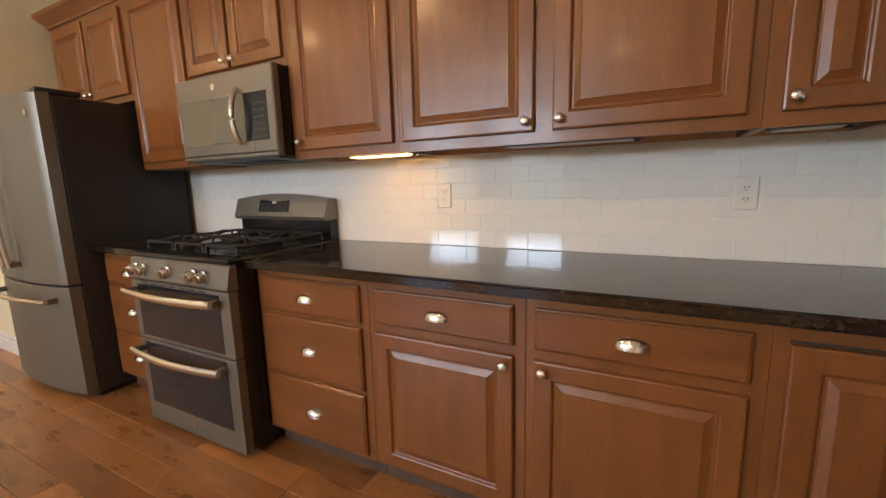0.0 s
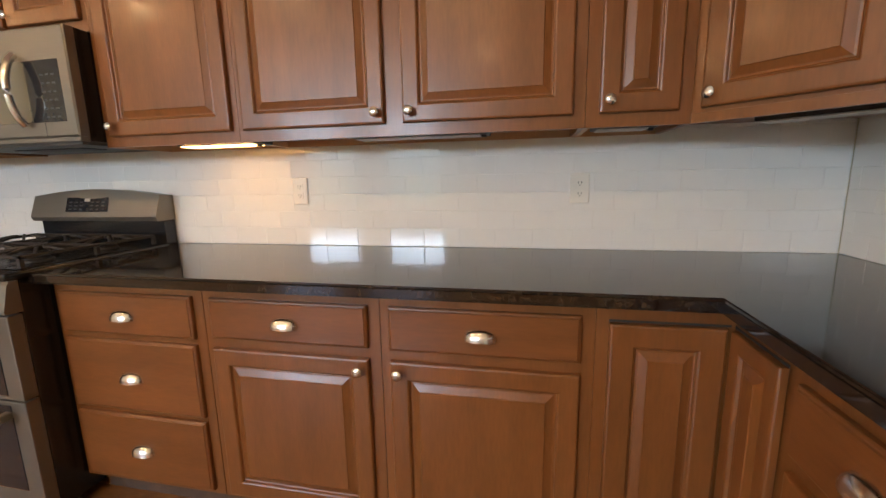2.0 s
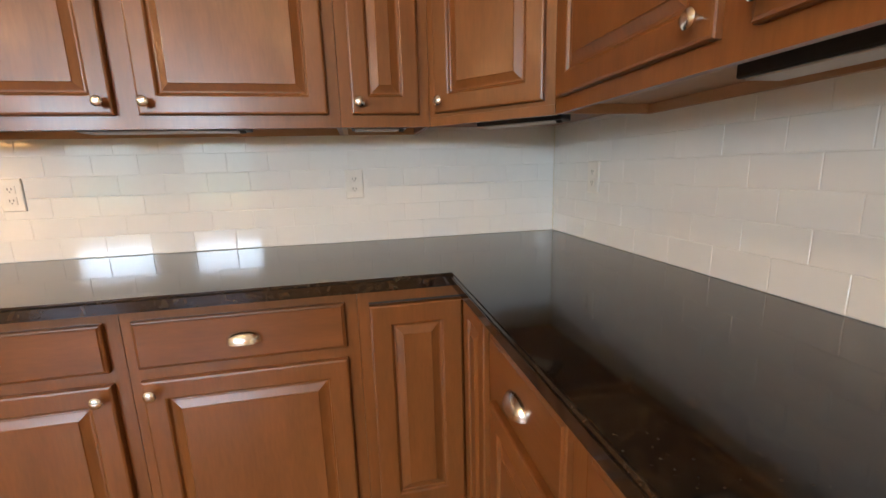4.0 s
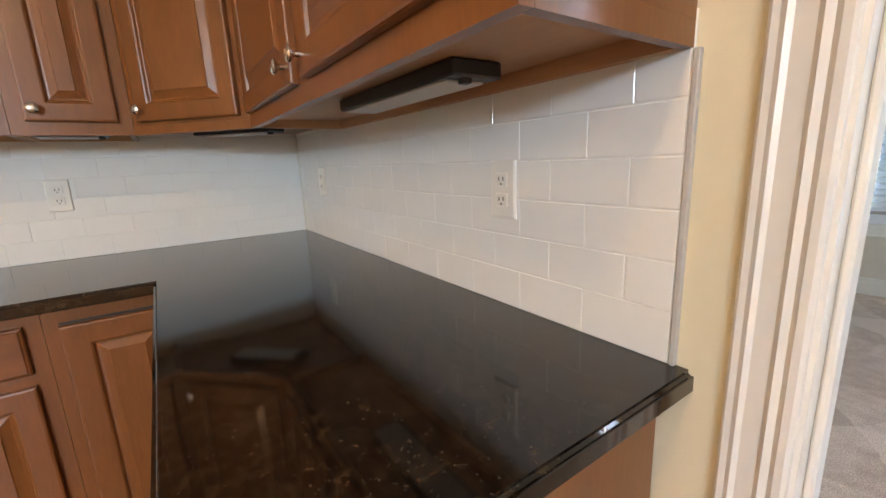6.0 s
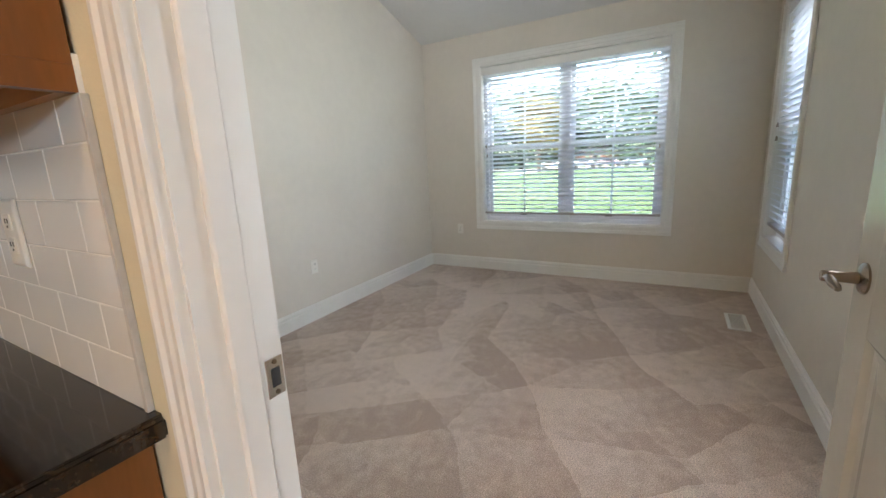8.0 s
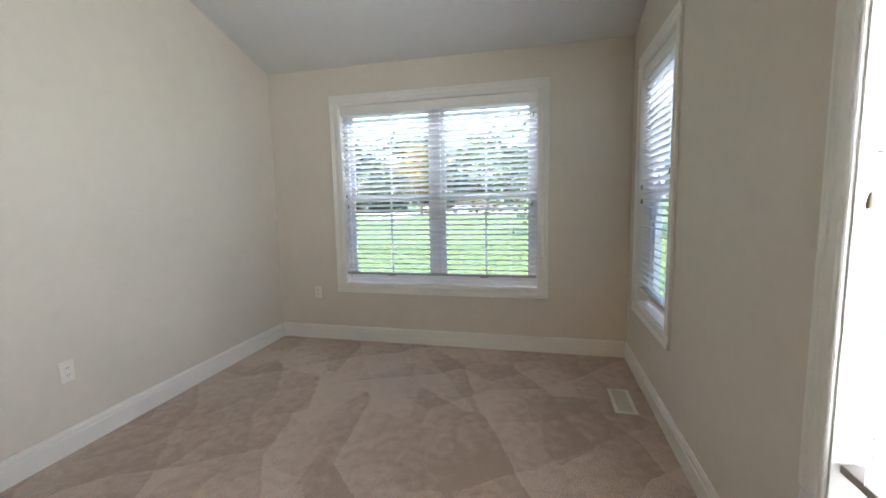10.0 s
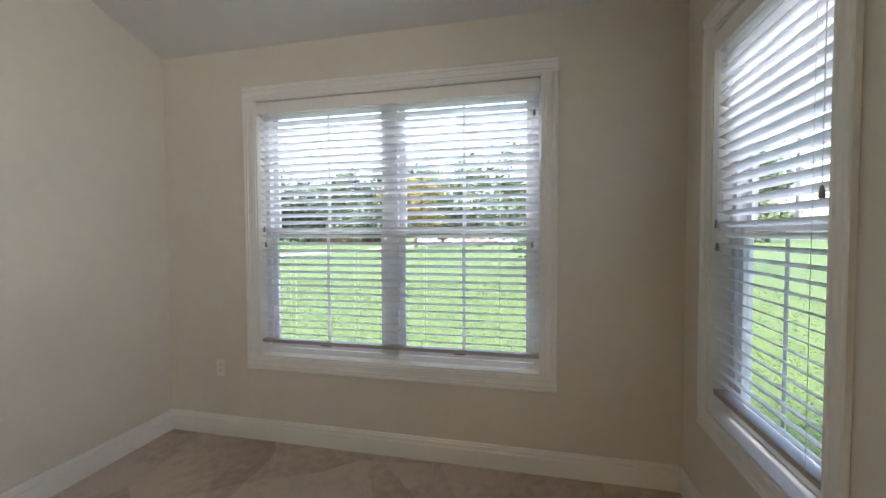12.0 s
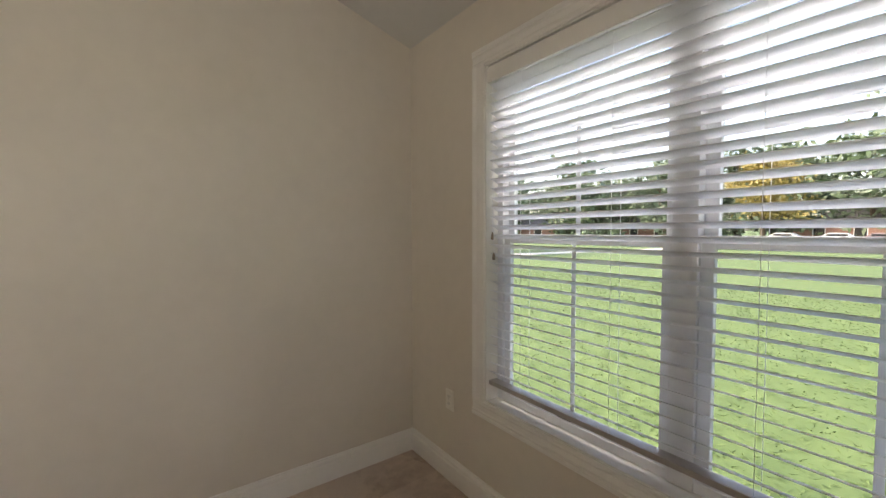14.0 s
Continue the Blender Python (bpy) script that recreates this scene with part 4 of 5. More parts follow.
for x in (-2.112, -2.045, -1.845, -1.648, -1.578):
    k = part("burner_knob", lathe(((0.029, 0), (0.029, -0.008), (0.026, -0.010), (0.025, -0.034), (0.021, -0.040), (0.004, -0.041)), 24), NICKEL, cp, "satin metal burner knob", at=pose(x, RF + 0.003, 0.845, 13), smooth=True)
    part("pointer", boxed((-0.005, 0.005, -0.050, -0.0395, -0.020, 0.020), bevel=0.002), NICKEL, k)


def oven_door(z0, z1, g0, g1, name):
    d = part(name, boxed((RX0 + 0.004, RX1 - 0.004, RF, RF + 0.044, z0, z1), bevel=0.004, seg=2), SLATE, rg)
    part("oven_glass", boxed((RX0 + 0.055, RX1 - 0.07, RF - 0.0025, RF + 0.002, g0, g1), bevel=0.001), OVEN_GLASS, d, "dark oven glass")
    part("glass_edge", boxed((RX0 + 0.053, RX1 - 0.068, RF - 0.0018, RF + 0.002, g0 - 0.003, g0 - 0.0005)), NICKEL, d)
    return d


def bar_handle(parent, x0, x1, z, y, droop=0.03, r=0.012):
    n = 13
    pts = []
    for i in range(n):
        u = i / (n - 1)
        pts.append((x0 + (x1 - x0) * u, y - 0.050 - droop * math.sin(math.pi * u), z))
    h = part("handle", sweep(pts, r, 12, 1.55), NICKEL, parent, "bowed brushed metal handle", smooth=True)
    for x in (x0 + 0.02, x1 - 0.02):
        part("bracket", boxed((x - 0.014, x + 0.014, y - 0.052, y - 0.0005, z - 0.013, z + 0.013), bevel=0.003), SLATE, h)


upd = oven_door(0.482, 0.782, 0.500, 0.765, "upper_oven_door")
lod = oven_door(0.030, 0.476, 0.135, 0.462, "lower_oven_door")
bar_handle(upd, RX0 + 0.02, RX1 - 0.06, 0.735, RF)
bar_handle(lod, RX0 + 0.02, RX1 - 0.06, 0.428, RF)
for i in range(7):
    part("vent_slot", boxed((RX0 + 0.10 + i * 0.075, RX0 + 0.155 + i * 0.075, RF - 0.0032, RF - 0.0022, 0.769, 0.776)), SLOT, upd)
part("badge", lathe(((0.015, -0.003), (0.014, 0.0)), 20), NICKEL, lod, at=pose(-1.79, RF, 0.085))
# backguard with an arched top
bm = bmesh.new()
front, rear = [], []
n = 15
for i in range(n):
    u = i / (n - 1)
    x = RX0 + 0.012 + (RX1 - RX0 - 0.024) * u
    z = 1.150 + 0.030 * math.sin(math.pi * u)
    front.append((bm.verts.new((x, 1.775, 1.03)), bm.verts.new((x, 1.765, 1.05)), bm.verts.new((x, 1.800, z))))
    rear.append((bm.verts.new((x, 1.872, 1.03)), bm.verts.new((x, 1.872, z - 0.004))))
for i in range(n - 1):
    f, g, r, s = front[i], front[i + 1], rear[i], rear[i + 1]
    for q in ((f[0], g[0], g[1], f[1]), (f[1], g[1], g[2], f[2]), (f[2], g[2], s[1], r[1]), (r[1], s[1], s[0], r[0]), (r[0], s[0], g[0], f[0])):
        bm.faces.new(q)
for k in (0, -1):
    bm.faces.new((front[k][0], front[k][1], front[k][2], rear[k][1], rear[k][0]))
bmesh.ops.recalc_face_normals(bm, faces=bm.faces)
bg = part("backguard", bm, SLATE, rg, "slate-finish arched backguard", smooth=True)
part("backguard_base", boxed((RX0 + 0.014, RX1 - 0.014, 1.808, 1.872, 0.897, 1.0295), bevel=0.003), BLACK, rg)
slope = math.degrees(math.atan2(0.035, 0.11))
dp = part("display", boxed((-0.125, 0.125, -0.004, 0.0, -0.036, 0.036), bevel=0.002), OVEN_GLASS, bg, "black control display with pale marks", at=pose(-1.83, 1.7835, 1.108, -slope))
for i in range(7):
    for j in range(3):
        if i != 3:
            part("mark", boxed((-0.105 + i * 0.032, -0.088 + i * 0.032, -0.0048, -0.0042, -0.026 + j * 0.017, -0.021 + j * 0.017)), KEY_PRINT, dp)
part("clock_digits", boxed((-0.016, 0.016, -0.0048, -0.0042, 0.014, 0.028)), LENS, dp)

# burners and grates
for x, y, r in ((-2.03, 1.36, 0.045), (-2.03, 1.64, 0.036), (-1.80, 1.50, 0.05), (-1.57, 1.36, 0.05), (-1.57, 1.64, 0.032)):
    b = part("burner", lathe(((r * 1.25, 0.9262), (r * 1.2, 0.934), (r, 0.938), (r, 0.946), (r * 0.9, 0.950)), 24, "z"), IRON, rg, at=pose(x, y, 0), smooth=True)


def grate(cx, w):
    g = bmesh.new()
    a, b, c, d = cx - w / 2, cx + w / 2, 1.245, 1.770
    z0, z1 = 0.957, 0.969
    quad_box(g, a, b, c, c + 0.012, z0, z1, 0.003)
    quad_box(g, a, b, d - 0.012, d, z0, z1, 0.003)
    quad_box(g, a, a + 0.012, c, d, z0, z1, 0.003)
    quad_box(g, b - 0.012, b, c, d, z0, z1, 0.003)
    quad_box(g, a, b, 1.500, 1.512, z0, z1, 0.003)
    for y in (1.372, 1.640):
        for k in range(8):
            ang = math.pi / 4 * k + 0.2
            p = [(cx + math.cos(ang) * 0.03, y + math.sin(ang) * 0.03, 0.976), (cx + math.cos(ang) * 0.06, y + math.sin(ang) * 0.06, 0.975), (cx + math.cos(ang) * min(0.108, w / 2), y + math.sin(ang) * 0.115, 0.962)]
            t = sweep(p, 0.0055, 6)
            me = bpy.data.meshes.new("tmp")
            t.to_mesh(me)
            t.free()
            g.from_mesh(me)
            bpy.data.meshes.remove(me)
    for x in (a, b - 0.014):
        for y in (c, d - 0.014, 1.50):
            quad_box(g, x, x + 0.014, y, y + 0.014, 0.9262, z0)
    part("grate", g, IRON, rg, "black cast-iron grate")


for cx in (-2.035, -1.80, -1.565):
    grate(cx, 0.226)

# ---- microwave ----
MX0, MX1, MZ0, MZ1, MF = -2.125, -1.408, 1.352, 1.772, 1.475
mw = thing("microwave", pose(0, 0, 0), "slate-finish over-range microwave with bowed handle", "microwave")
part("body", boxed((MX0 + 0.002, MX1 - 0.002, MF + 0.04, BACK - 0.004, MZ0 + 0.012, MZ1), bevel=0.002), BLACK, mw)
fr = part("front_panel", nested(MX0, MX1, MZ0 + 0.03, MZ1, ((0, MF + 0.039), (0, MF + 0.006), (0.006, MF), (0.012, MF))), SLATE, mw)
part("bottom_plate", boxed((MX0 + 0.004, MX1 - 0.004, MF + 0.01, BACK - 0.01, MZ0, MZ0 + 0.0118)), SLATE_SIDE, mw)
part("lower_lip", boxed((MX0, MX1, MF + 0.004, MF + 0.039, MZ0 + 0.012, MZ0 + 0.029), bevel=0.002), SLATE, mw)
part("door_glass", boxed((MX0 + 0.028, MX1 - 0.205, MF - 0.002, MF + 0.002, MZ0 + 0.085, MZ1 - 0.115), bevel=0.001), MW_GLASS, fr, "tinted mirror-like door glass")
part("control_glass", boxed((MX1 - 0.203, MX1 - 0.045, MF - 0.002, MF + 0.002, MZ0 + 0.085, MZ1 - 0.115), bevel=0.001), OVEN_GLASS, fr, "dark control panel glass")
for i in range(3):
    for j in range(6):
        part("key_mark", boxed((MX1 - 0.135 + i * 0.026, MX1 - 0.120 + i * 0.026, MF - 0.0026, MF - 0.0021, MZ0 + 0.10 + j * 0.030, MZ0 + 0.106 + j * 0.030)), KEY_PRINT, fr)
part("door_seam", boxed((MX1 - 0.1515, MX1 - 0.149, MF - 0.0007, MF + 0.001, MZ0 + 0.032, MZ0 + 0.084)), SLOT, fr)
part("badge", lathe(((0.016, -0.003), (0.015, 0.001)), 20), NICKEL, fr, at=pose(MX0 + 0.30, MF, MZ1 - 0.06))
pts = [(MX1 - 0.225 , MF - 0.014 - 0.040 * math.sin(math.pi * i / 12) ** 0.6, MZ0 + 0.075 + 0.250 * i / 12) for i in range(13)]
part("handle", sweep(pts, 0.013, 10, 1.0), NICKEL, mw, "bowed polished metal handle", smooth=True)
part("vent_grille", boxed((MX0 + 0.2, MX1 - 0.15, MF + 0.12, MF + 0.22, MZ0 - 0.004, MZ0 - 0.0002)), SLOT, mw)

# ---- refrigerator ----
FX0, FX1, FF = -3.655, -2.752, 1.105
fg = thing("refrigerator", pose(0, 0, 0), "slate-finish french-door refrigerator with bottom freezer", "refrigerator")
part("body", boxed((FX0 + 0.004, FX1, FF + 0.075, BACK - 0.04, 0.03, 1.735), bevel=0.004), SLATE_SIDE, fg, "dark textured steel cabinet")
part("base_grille", boxed((FX0 + 0.02, FX1 - 0.02, FF + 0.08, BACK - 0.06, 0.0, 0.029)), PLASTIC, fg)


def bowed_panel(x0, x1, z0, z1, y, bulge, whole0, whole1):
    """A door with a front that bows outward across the refrigerator's whole width, and rounded vertical edges."""
    bm = bmesh.new()
    n = 14
    rows = []
    for i in range(n + 1):
        x = x0 + (x1 - x0) * i / n
        u = (x - whole0) / (whole1 - whole0)
        edge = min(x - x0, x1 - x)
        rnd = 0.012 * max(0, 1 - edge / 0.012) ** 2 if edge < 0.012 else 0
        yy = y - bulge * 4 * u * (1 - u) + rnd
        rows.append([bm.verts.new(p) for p in ((x, y + 0.07, z0), (x, yy + 0.006, z0), (x, yy, z0 + 0.006), (x, yy, z1 - 0.006), (x, yy + 0.006, z1), (x, y + 0.07, z1))])
    for a, b in zip(rows, rows[1:]):
        for k in range(6):
            bm.faces.new((a[k], b[k], b[(k + 1) % 6], a[(k + 1) % 6]))
    bm.faces.new(rows[0])
    bm.faces.new(list(reversed(rows[-1])))
    bmesh.ops.recalc_face_normals(bm, faces=bm.faces)
    return bm


mid = (FX0 + FX1) / 2
for a, b in ((FX0, mid - 0.002), (mid + 0.002, FX1)):
    d = part("fresh_food_door", bowed_panel(a, b, 0.700, 1.745, FF, 0.045, FX0, FX1), SLATE, fg, smooth=True)
    hx = mid - 0.045 if b < mid else mid + 0.045
    pts = [(hx, FF - 0.045 - 0.048 - 0.022 * math.sin(math.pi * i / 12), 0.79 + 0.78 * i / 12) for i in range(13)]
    h = part("handle", sweep(pts, 0.013, 10), NICKEL, d, "long bowed metal handle", smooth=True)
    for z in (0.81, 1.55):
        part("bracket", boxed((hx - 0.012, hx + 0.012, FF - 0.095, FF - 0.041, z - 0.016, z + 0.016), bevel=0.003), SLATE, h)
fz = part("freezer_drawer", bowed_panel(FX0, FX1, 0.045, 0.690, FF, 0.045, FX0, FX1), SLATE, fg, smooth=True)
pts = [(FX0 + 0.08 + (FX1 - FX0 - 0.16) * i / 14, FF - 0.07 - 0.045 * math.sin(math.pi * i / 14), 0.615) for i in range(15)]
h = part("handle", sweep(pts, 0.013, 10), NICKEL, fz, "long bowed metal handle", smooth=True)
for x in (FX0 + 0.10, FX1 - 0.10):
    part("bracket", boxed((x - 0.014, x + 0.014, FF - 0.078, FF - 0.012, 0.600, 0.630), bevel=0.003), SLATE, h)
part("badge", lathe(((0.017, -0.003), (0.016, 0.004)), 20), NICKEL, fg, at=pose(FX1 - 0.07, FF - 0.016, 1.64))
for x in (FX0 + 0.05, FX1 - 0.05):
    part("hinge_cover", boxed((x - 0.035, x + 0.035, FF + 0.02, FF + 0.22, 1.746, 1.772), bevel=0.006, seg=2), PLASTIC, fg)

# ---- outdoors ----
GROUND = -0.42
solid("ground", boxed((-900, 900, -900, 900, GROUND - 0.3, GROUND)), LAWN, "sunlit mown lawn reaching to the horizon", "lawn", "structure")
# tufts of grass near the windows
bm = bmesh.new()
rg_ = random.Random(7)
for i in range(60000):
    d = 1.2 + 12 * rg_.random() ** 1.7
    y = -8 + 22 * rg_.random()
    x = ROOM_E + d
    h = 0.012 + 0.014 * rg_.random()
    a = rg_.random() * math.pi
    wd_ = 0.010 + 0.0009 * d
    c, s = math.cos(a) * wd_, math.sin(a) * wd_
    bm.faces.new([bm.verts.new(p) for p in ((x - c, y - s, GROUND), (x + c, y + s, GROUND), (x + rg_.uniform(-0.07, 0.07), y + rg_.uniform(-0.07, 0.07), GROUND + h))])
for i in range(6000):
    x, y = 2 + 9 * rg_.random(), -1.6 - 12 * rg_.random() ** 1.4
    h, a = 0.02 + 0.03 * rg_.random(), rg_.random() * math.pi
    c, s = math.cos(a) * 0.013, math.sin(a) * 0.013
    bm.faces.new([bm.verts.new(p) for p in ((x - c, y - s, GROUND), (x + c, y + s, GROUND), (x + 0.02, y + rg_.uniform(-0.03, 0.03), GROUND + h))])
solid("grass", bm, LAWN, "short green grass blades on the lawn", "grass", "stuff")


def strip(name, p, q, w, label, mt=PATH_GREY, h=0.02):
    a, b = Vector((*p, 0)), Vector((*q, 0))
    d = b - a
    ang = math.degrees(math.atan2(d.y, d.x))
    solid(name, boxed((0, d.length, -w / 2, w / 2, GROUND + 0.001, GROUND + h)), mt, label, "path", "structure", at=pose(a.x, a.y, 0, 0, 0, ang))


strip("path", (14, 24.5), (74, 16.2), 1.9, "pale concrete walk across the lawn")
strip("pavement", (76, -8), (76, 40), 9, "pale concrete street and parking apron")


def tree(x, y, height, spread, leaf, label, seed, leaves=2600, size=0.22, low=0.3):
    """A tapered trunk with limbs and a crown of many small leaf sprays."""
    r = random.Random(seed)
    t = thing("tree", pose(x, y, GROUND), label, "tree", "trees beyond the lawn")
    trunk = sweep([(0, 0, 0), (r.uniform(-.1, .1), r.uniform(-.1, .1), height * 0.3), (r.uniform(-.3, .3), r.uniform(-.3, .3), height * 0.8)], [height * 0.028, height * 0.022, height * 0.006], 9)
    tips = []
    for i in range(13):
        a, z = r.random() * 2 * math.pi, height * (low + (0.92 - low) * i / 12)
        reach = spread * math.sin(math.pi * (0.18 + 0.72 * (i / 12))) * r.uniform(0.7, 1.05)
        tip = (math.cos(a) * reach, math.sin(a) * reach, z + reach * 0.25)
        limb = sweep([(0, 0, z * 0.9), (tip[0] * 0.5, tip[1] * 0.5, z), tip], [height * 0.010, height * 0.006, height * 0.002], 5)
        me = bpy.data.meshes.new("tmp")
        limb.to_mesh(me)
        limb.free()
        trunk.from_mesh(me)
        bpy.data.meshes.remove(me)
        tips += [tip, tuple(0.6 * c + (0.4 * z if k == 2 else 0) for k, c in enumerate(tip))]
    part("trunk", trunk, BARK, t)
    cr = bmesh.new()
    clumps = []
    for tip in tips:
        for _ in range(3):
            clumps.append((tip[0] + r.gauss(0, spread * 0.14), tip[1] + r.gauss(0, spread * 0.14), tip[2] + r.gauss(0, spread * 0.10), spread * r.uniform(0.12, 0.26)))
    for i in range(leaves):
        cx, cy, cz, cs = clumps[r.randrange(len(clumps))]
        p = Vector((cx + r.gauss(0, cs), cy + r.gauss(0, cs), cz + r.gauss(0, cs * 0.6)))
        u = Vector((r.gauss(0, 1), r.gauss(0, 1), r.gauss(0, 0.6))).normalized()
        v = u.cross(Vector((r.gauss(0, 1), r.gauss(0, 1), r.gauss(0, 1)))).normalized()
        s = size * r.uniform(0.5, 1.3)
        cr.faces.new([cr.verts.new(p + a * u * s + b * v * s * 0.55) for a, b in ((-1, 0), (-0.1, -0.8), (1, 0), (0.1, 0.8))])
    part("crown", cr, leaf, t)
    return t


tree(23, -1.2, 12, 5.0, LEAF_B, "leafy dark green tree near the house", 3, 13000, 0.17, low=0.16)
tree(60, 17, 10, 4.0, LEAF_Y, "tree with yellowing leaves by the street", 5, 3600, 0.30)
rt = random.Random(11)
for i in range(30):
    ang = radians(-26 + i * 3.1 + rt.uniform(-1.2, 1.2))
    d = rt.uniform(80, 108)
    tree(5 + d * math.cos(ang), d * math.sin(ang), rt.uniform(11, 17), rt.uniform(5.5, 8), LEAF_A if i % 3 else LEAF_B, "broad green tree on the far side of the street", 20 + i, 2000, 0.62, low=0.08)
tree(26, 27, 9, 4.2, LEAF_A, "green tree beyond the front lawn", 60, 4200, 0.24)
tree(11, -15, 9, 4.0, LEAF_A, "green tree in the side garden", 61, 3600, 0.24, low=0.12)
tree(3.5, -19, 10, 4.5, LEAF_B, "dark green tree in the side garden", 62, 3600, 0.26, low=0.1)
tree(17, -21, 10, 4.5, LEAF_A, "green tree at the garden's edge", 63, 3600, 0.26, low=0.1)
tree(-3, -17, 9, 4.5, LEAF_A, "green tree behind the kitchen", 64, 3000, 0.26, low=0.1)


def house(x, y, turn, w, d, label):
    h = thing("house", pose(x, y, GROUND, 0, 0, turn), label, "house", "houses across the street")
    part("wall", boxed((-w / 2, w / 2, -d / 2, d / 2, 0, 2.8)), BRICK, h)
    bm = bmesh.new()
    a, b = w / 2 + 0.5, d / 2 + 0.5
    v = [bm.verts.new(p) for p in ((-a, -b, 2.75), (a, -b, 2.75), (a, b, 2.75), (-a, b, 2.75), (-a + b, 0, 5.2), (a - b, 0, 5.2))]
    for q in ((0, 1, 5, 4), (2, 3, 4, 5), (3, 0, 4), (1, 2, 5), (3, 2, 1, 0)):
        bm.faces.new([v[i] for i in q])
    bmesh.ops.recalc_face_normals(bm, faces=bm.faces)
    part("roof", bm, ROOF, h, "grey shingled hip roof")
    for k in (-0.32, -0.05, 0.3):
        wn_ = part("window", boxed((k * w - 0.7, k * w + 0.7, -d / 2 - 0.05, -d / 2 - 0.002, 0.9, 2.2)), OVEN_GLASS, h)
        part("frame", boxed((k * w - 0.8, k * w - 0.705, -d / 2 - 0.07, -d / 2 - 0.002, 0.8, 2.3), (k * w + 0.705, k * w + 0.8, -d / 2 - 0.07, -d / 2 - 0.002, 0.8, 2.3)), TRIM, wn_)


house(98, 14, -88, 18, 9, "low orange-brick house with grey hip roof")
house(92, 44, -66, 17, 9, "low orange-brick house among trees")
house(70, 66, -50, 17, 9, "low orange-brick house beyond the street trees")
house(14, -34, 180, 18, 9, "low orange-brick neighbouring house beyond the side garden")


def car(x, y, turn, paint, label):
    c = thing("car", pose(x, y, GROUND + 0.02, 0, 0, turn), label, "car", "parked cars")
    bm = bmesh.new()
    prof = ((-2.2, 0.35), (-2.25, 0.75), (-1.5, 0.95), (-0.8, 1.42), (0.9, 1.45), (1.7, 0.98), (2.2, 0.9), (2.25, 0.35))
    lo, hi = [bm.verts.new((a, -0.85, b)) for a, b in prof], [bm.verts.new((a, 0.85, b)) for a, b in prof]
    bm.faces.new(lo)
    bm.faces.new(list(reversed(hi)))
    for i in range(8):
        bm.faces.new((lo[i], hi[i], hi[(i + 1) % 8], lo[(i + 1) % 8]))
    bmesh.ops.recalc_face_normals(bm, faces=bm.faces)
    bmesh.ops.bevel(bm, geom=list(bm.edges), offset=0.08, segments=2, affect="EDGES")
    b = part("body", bm, paint, c, smooth=True)
    part("side_window", boxed((-0.9, 1.1, -0.865, 0.865, 0.98, 1.32), bevel=0.05), OVEN_GLASS, c)
    for px in (-1.4, 1.4):
        for py in (-0.78, 0.78):
            part("wheel", lathe(((0.2, -0.1), (0.32, -0.1), (0.32, 0.1), (0.2, 0.1)), 18), RUBBER, c, at=pose(px, py, 0.32))


for i, (x, y, p, n_) in enumerate(((73, 18.5, CAR_A, "silver"), (74, 13.4, CAR_A, "silver"), (74, 9.5, CAR_B, "dull pinkish grey"), (75, 5.5, CAR_A, "silver"))):
    car(x, y, 90 + i * 4, p, n_ + " car parked on the pale street")

# ---- tiles of the splashback ----
TH, TW = 0.0735, 0.1500


def tile_mesh(w, h):
    bm = nested(0.0009, w - 0.0009, 0.0009, h - 0.0009, ((0, 0.0), (0, -0.0066), (0.0008, -0.0074), (0.0016, -0.0076)))
    return smooth_mesh("tile", bm, TILE)


def tiling(name, m, length, label, from_end):
    """Running-bond tiles along local x from 0 to length, face to -y, on a grout bed."""
    t = solid(name, boxed((0, length, -0.0070, -0.0004, COUNTER + 0.0005, UPPER + 0.045)), GROUT, label, "backsplash", "structure", at=m)
    shapes = {}
    zs = [COUNTER + 0.001, 0.9935]
    while zs[-1] < UPPER + 0.025:
        zs.append(zs[-1] + TH)
    for r, (a, b) in enumerate(zip(zs, zs[1:])):
        b = min(b, UPPER + 0.045)
        first = TW if r % 2 == 0 else TW / 2
        edges = [0.0]
        x = first
        while x < length - 0.01:
            edges.append(x)
            x += TW
        edges.append(length)
        if from_end:
            edges = [length - e for e in reversed(edges)]
        for x0, x1 in zip(edges, edges[1:]):
            key = (round(x1 - x0, 3), round(b - a, 3))
            if key not in shapes:
                shapes[key] = tile_mesh(*key)
            o = new("tile", shapes[key])
            o.parent = t
            o.matrix_basis = pose(x0, -0.0006, a, random.uniform(-0.03, 0.03), 0, random.uniform(-0.03, 0.03))


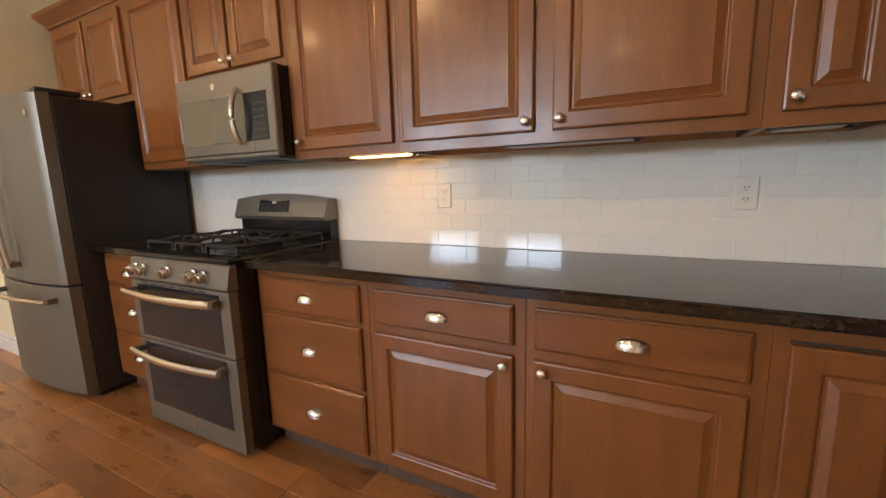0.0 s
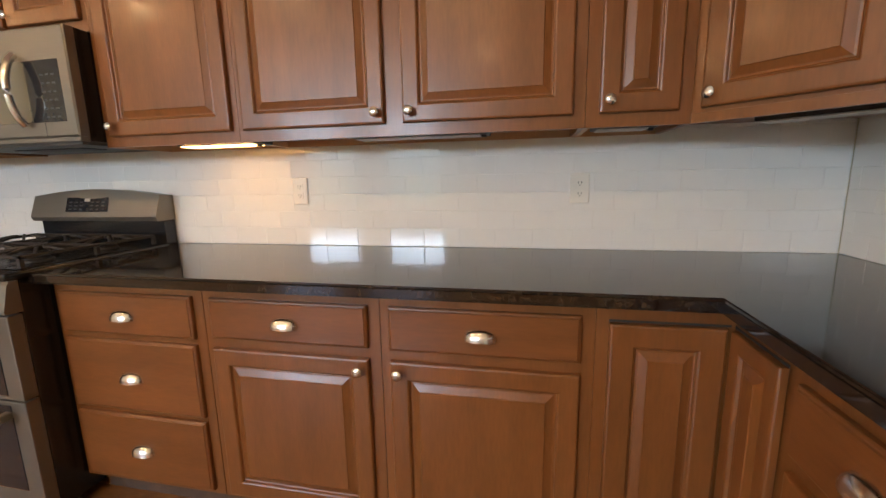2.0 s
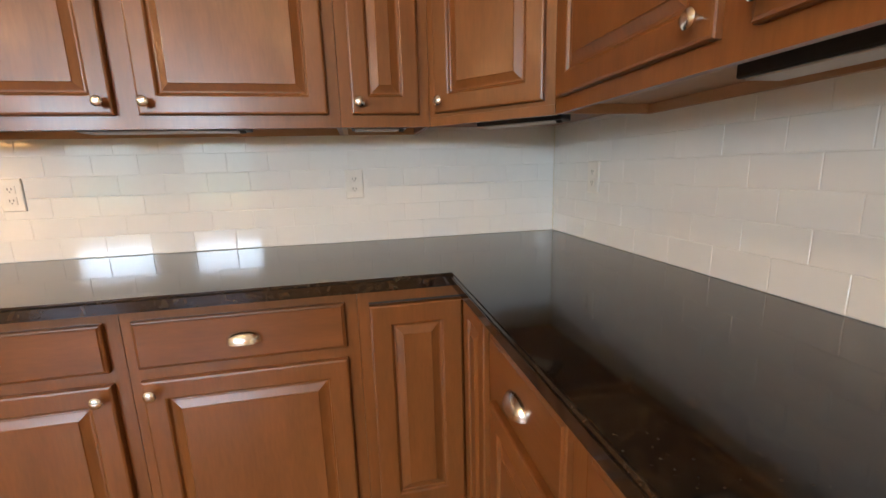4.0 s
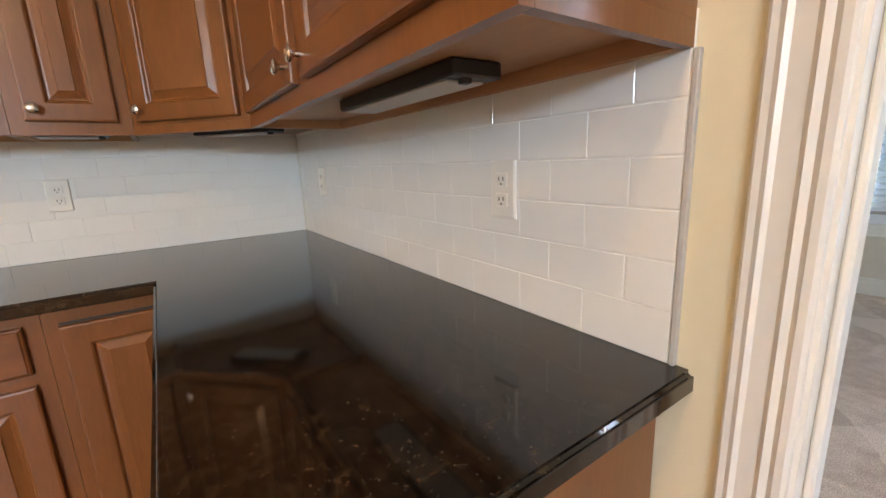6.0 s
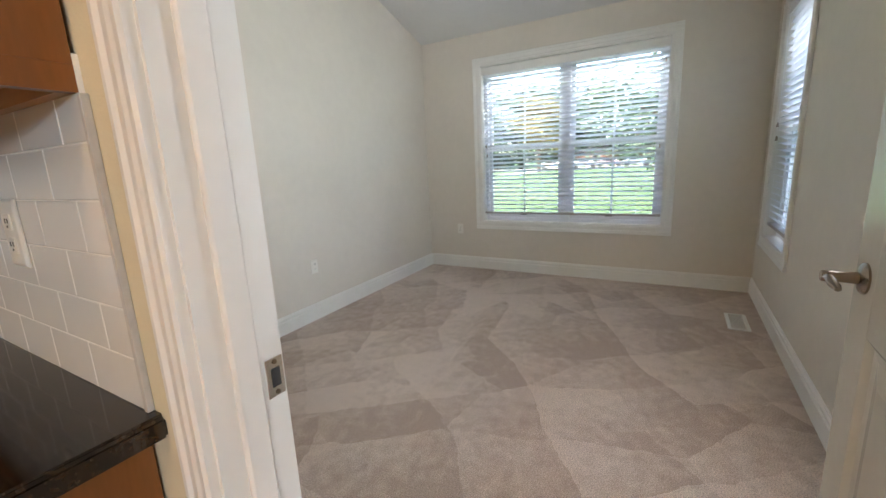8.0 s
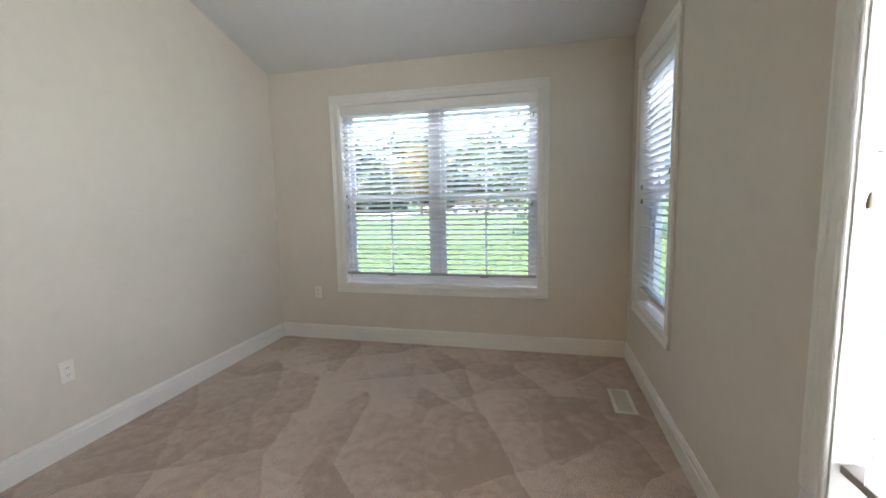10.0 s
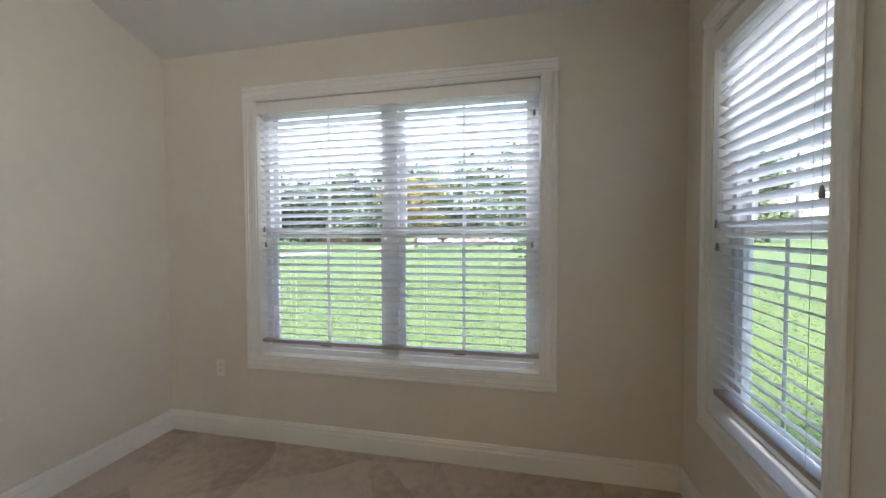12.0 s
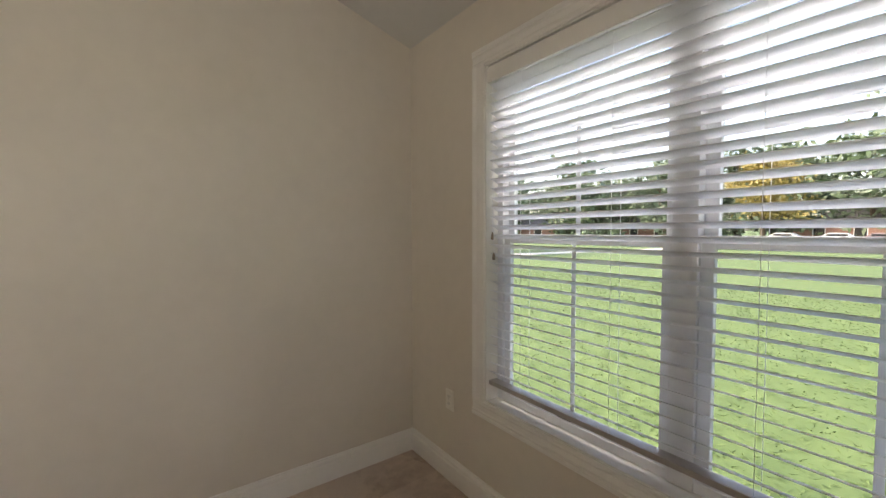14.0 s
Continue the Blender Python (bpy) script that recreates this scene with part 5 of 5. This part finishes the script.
tiling("backsplash_back", pose(-2.748, BACK, 0), 2.748 + SIDE - 0.009, "white glazed subway tiles above the worktop", True)
tiling("backsplash_side", pose(SIDE, BACK - 0.009, 0, 0, 0, -90), BACK - 0.009 - 0.100, "white glazed subway tiles ending beside the doorway", True)
structure("trim_tile_edge", boxed((SIDE - 0.0105, SIDE - 0.0005, 0.0905, 0.0985, COUNTER + 0.0005, UPPER - 0.001), bevel=0.001), EDGE, "grey metal edge strip of the tiles", "trim")

# ---- kitchen floor planks ----
rp = random.Random(4)
PW = 0.127
shapes = {}


def plank_mesh(length):
    bm = nested(0, length, 0, PW, ((0.0006, 0.016), (0.0006, 0.0014), (0.0022, 0.0)))
    bmesh.ops.transform(bm, matrix=Matrix.Rotation(radians(-90), 4, "X"), verts=bm.verts)
    for v in bm.verts:
        v.co.y = abs(v.co.y)
        v.co.z = -abs(v.co.z)
    bmesh.ops.recalc_face_normals(bm, faces=bm.faces)
    return bm


planks = solid("floor_planks", boxed((-6.0, SIDE + 0.05, -4.5, BACK, -0.0199, -0.0165)), GAP, "hand-scraped reddish brown hickory plank floor", "floor", "structure")
rest = bmesh.new()
count = 0
y = BACK - PW
while y > -4.5:
    x = -6.0 - rp.random() * 0.6
    while x < SIDE + 0.05:
        ln = rp.choice((0.61, 0.76, 0.92, 1.07, 1.22))
        x1 = min(x + ln, SIDE + 0.05)
        x0 = max(x, -6.0)
        if x1 - x0 > 0.03:
            if y > -1.6 and count < 300:
                key = round(x1 - x0, 2)
                if key not in shapes:
                    shapes[key] = smooth_mesh("plank", plank_mesh(key), PLANK)
                o = new("plank", shapes[key])
                o.parent = planks
                o.matrix_basis = pose(x0, y, -0.0002)
                count += 1
            else:
                quad_box(rest, x0 + 0.001, x1 - 0.001, y + 0.001, y + PW - 0.001, -0.016, 0.0)
        x += ln
    y -= PW
far_planks = part("planks_far", rest, PLANK, planks)
tagged(far_planks, kind="stuff")
structure("threshold", boxed((SIDE + 0.045, SIDE + 0.075, DOOR_S, DOOR_N, -0.001, 0.006), bevel=0.003), WOOD_H, "brown wooden threshold strip between planks and carpet", "threshold")
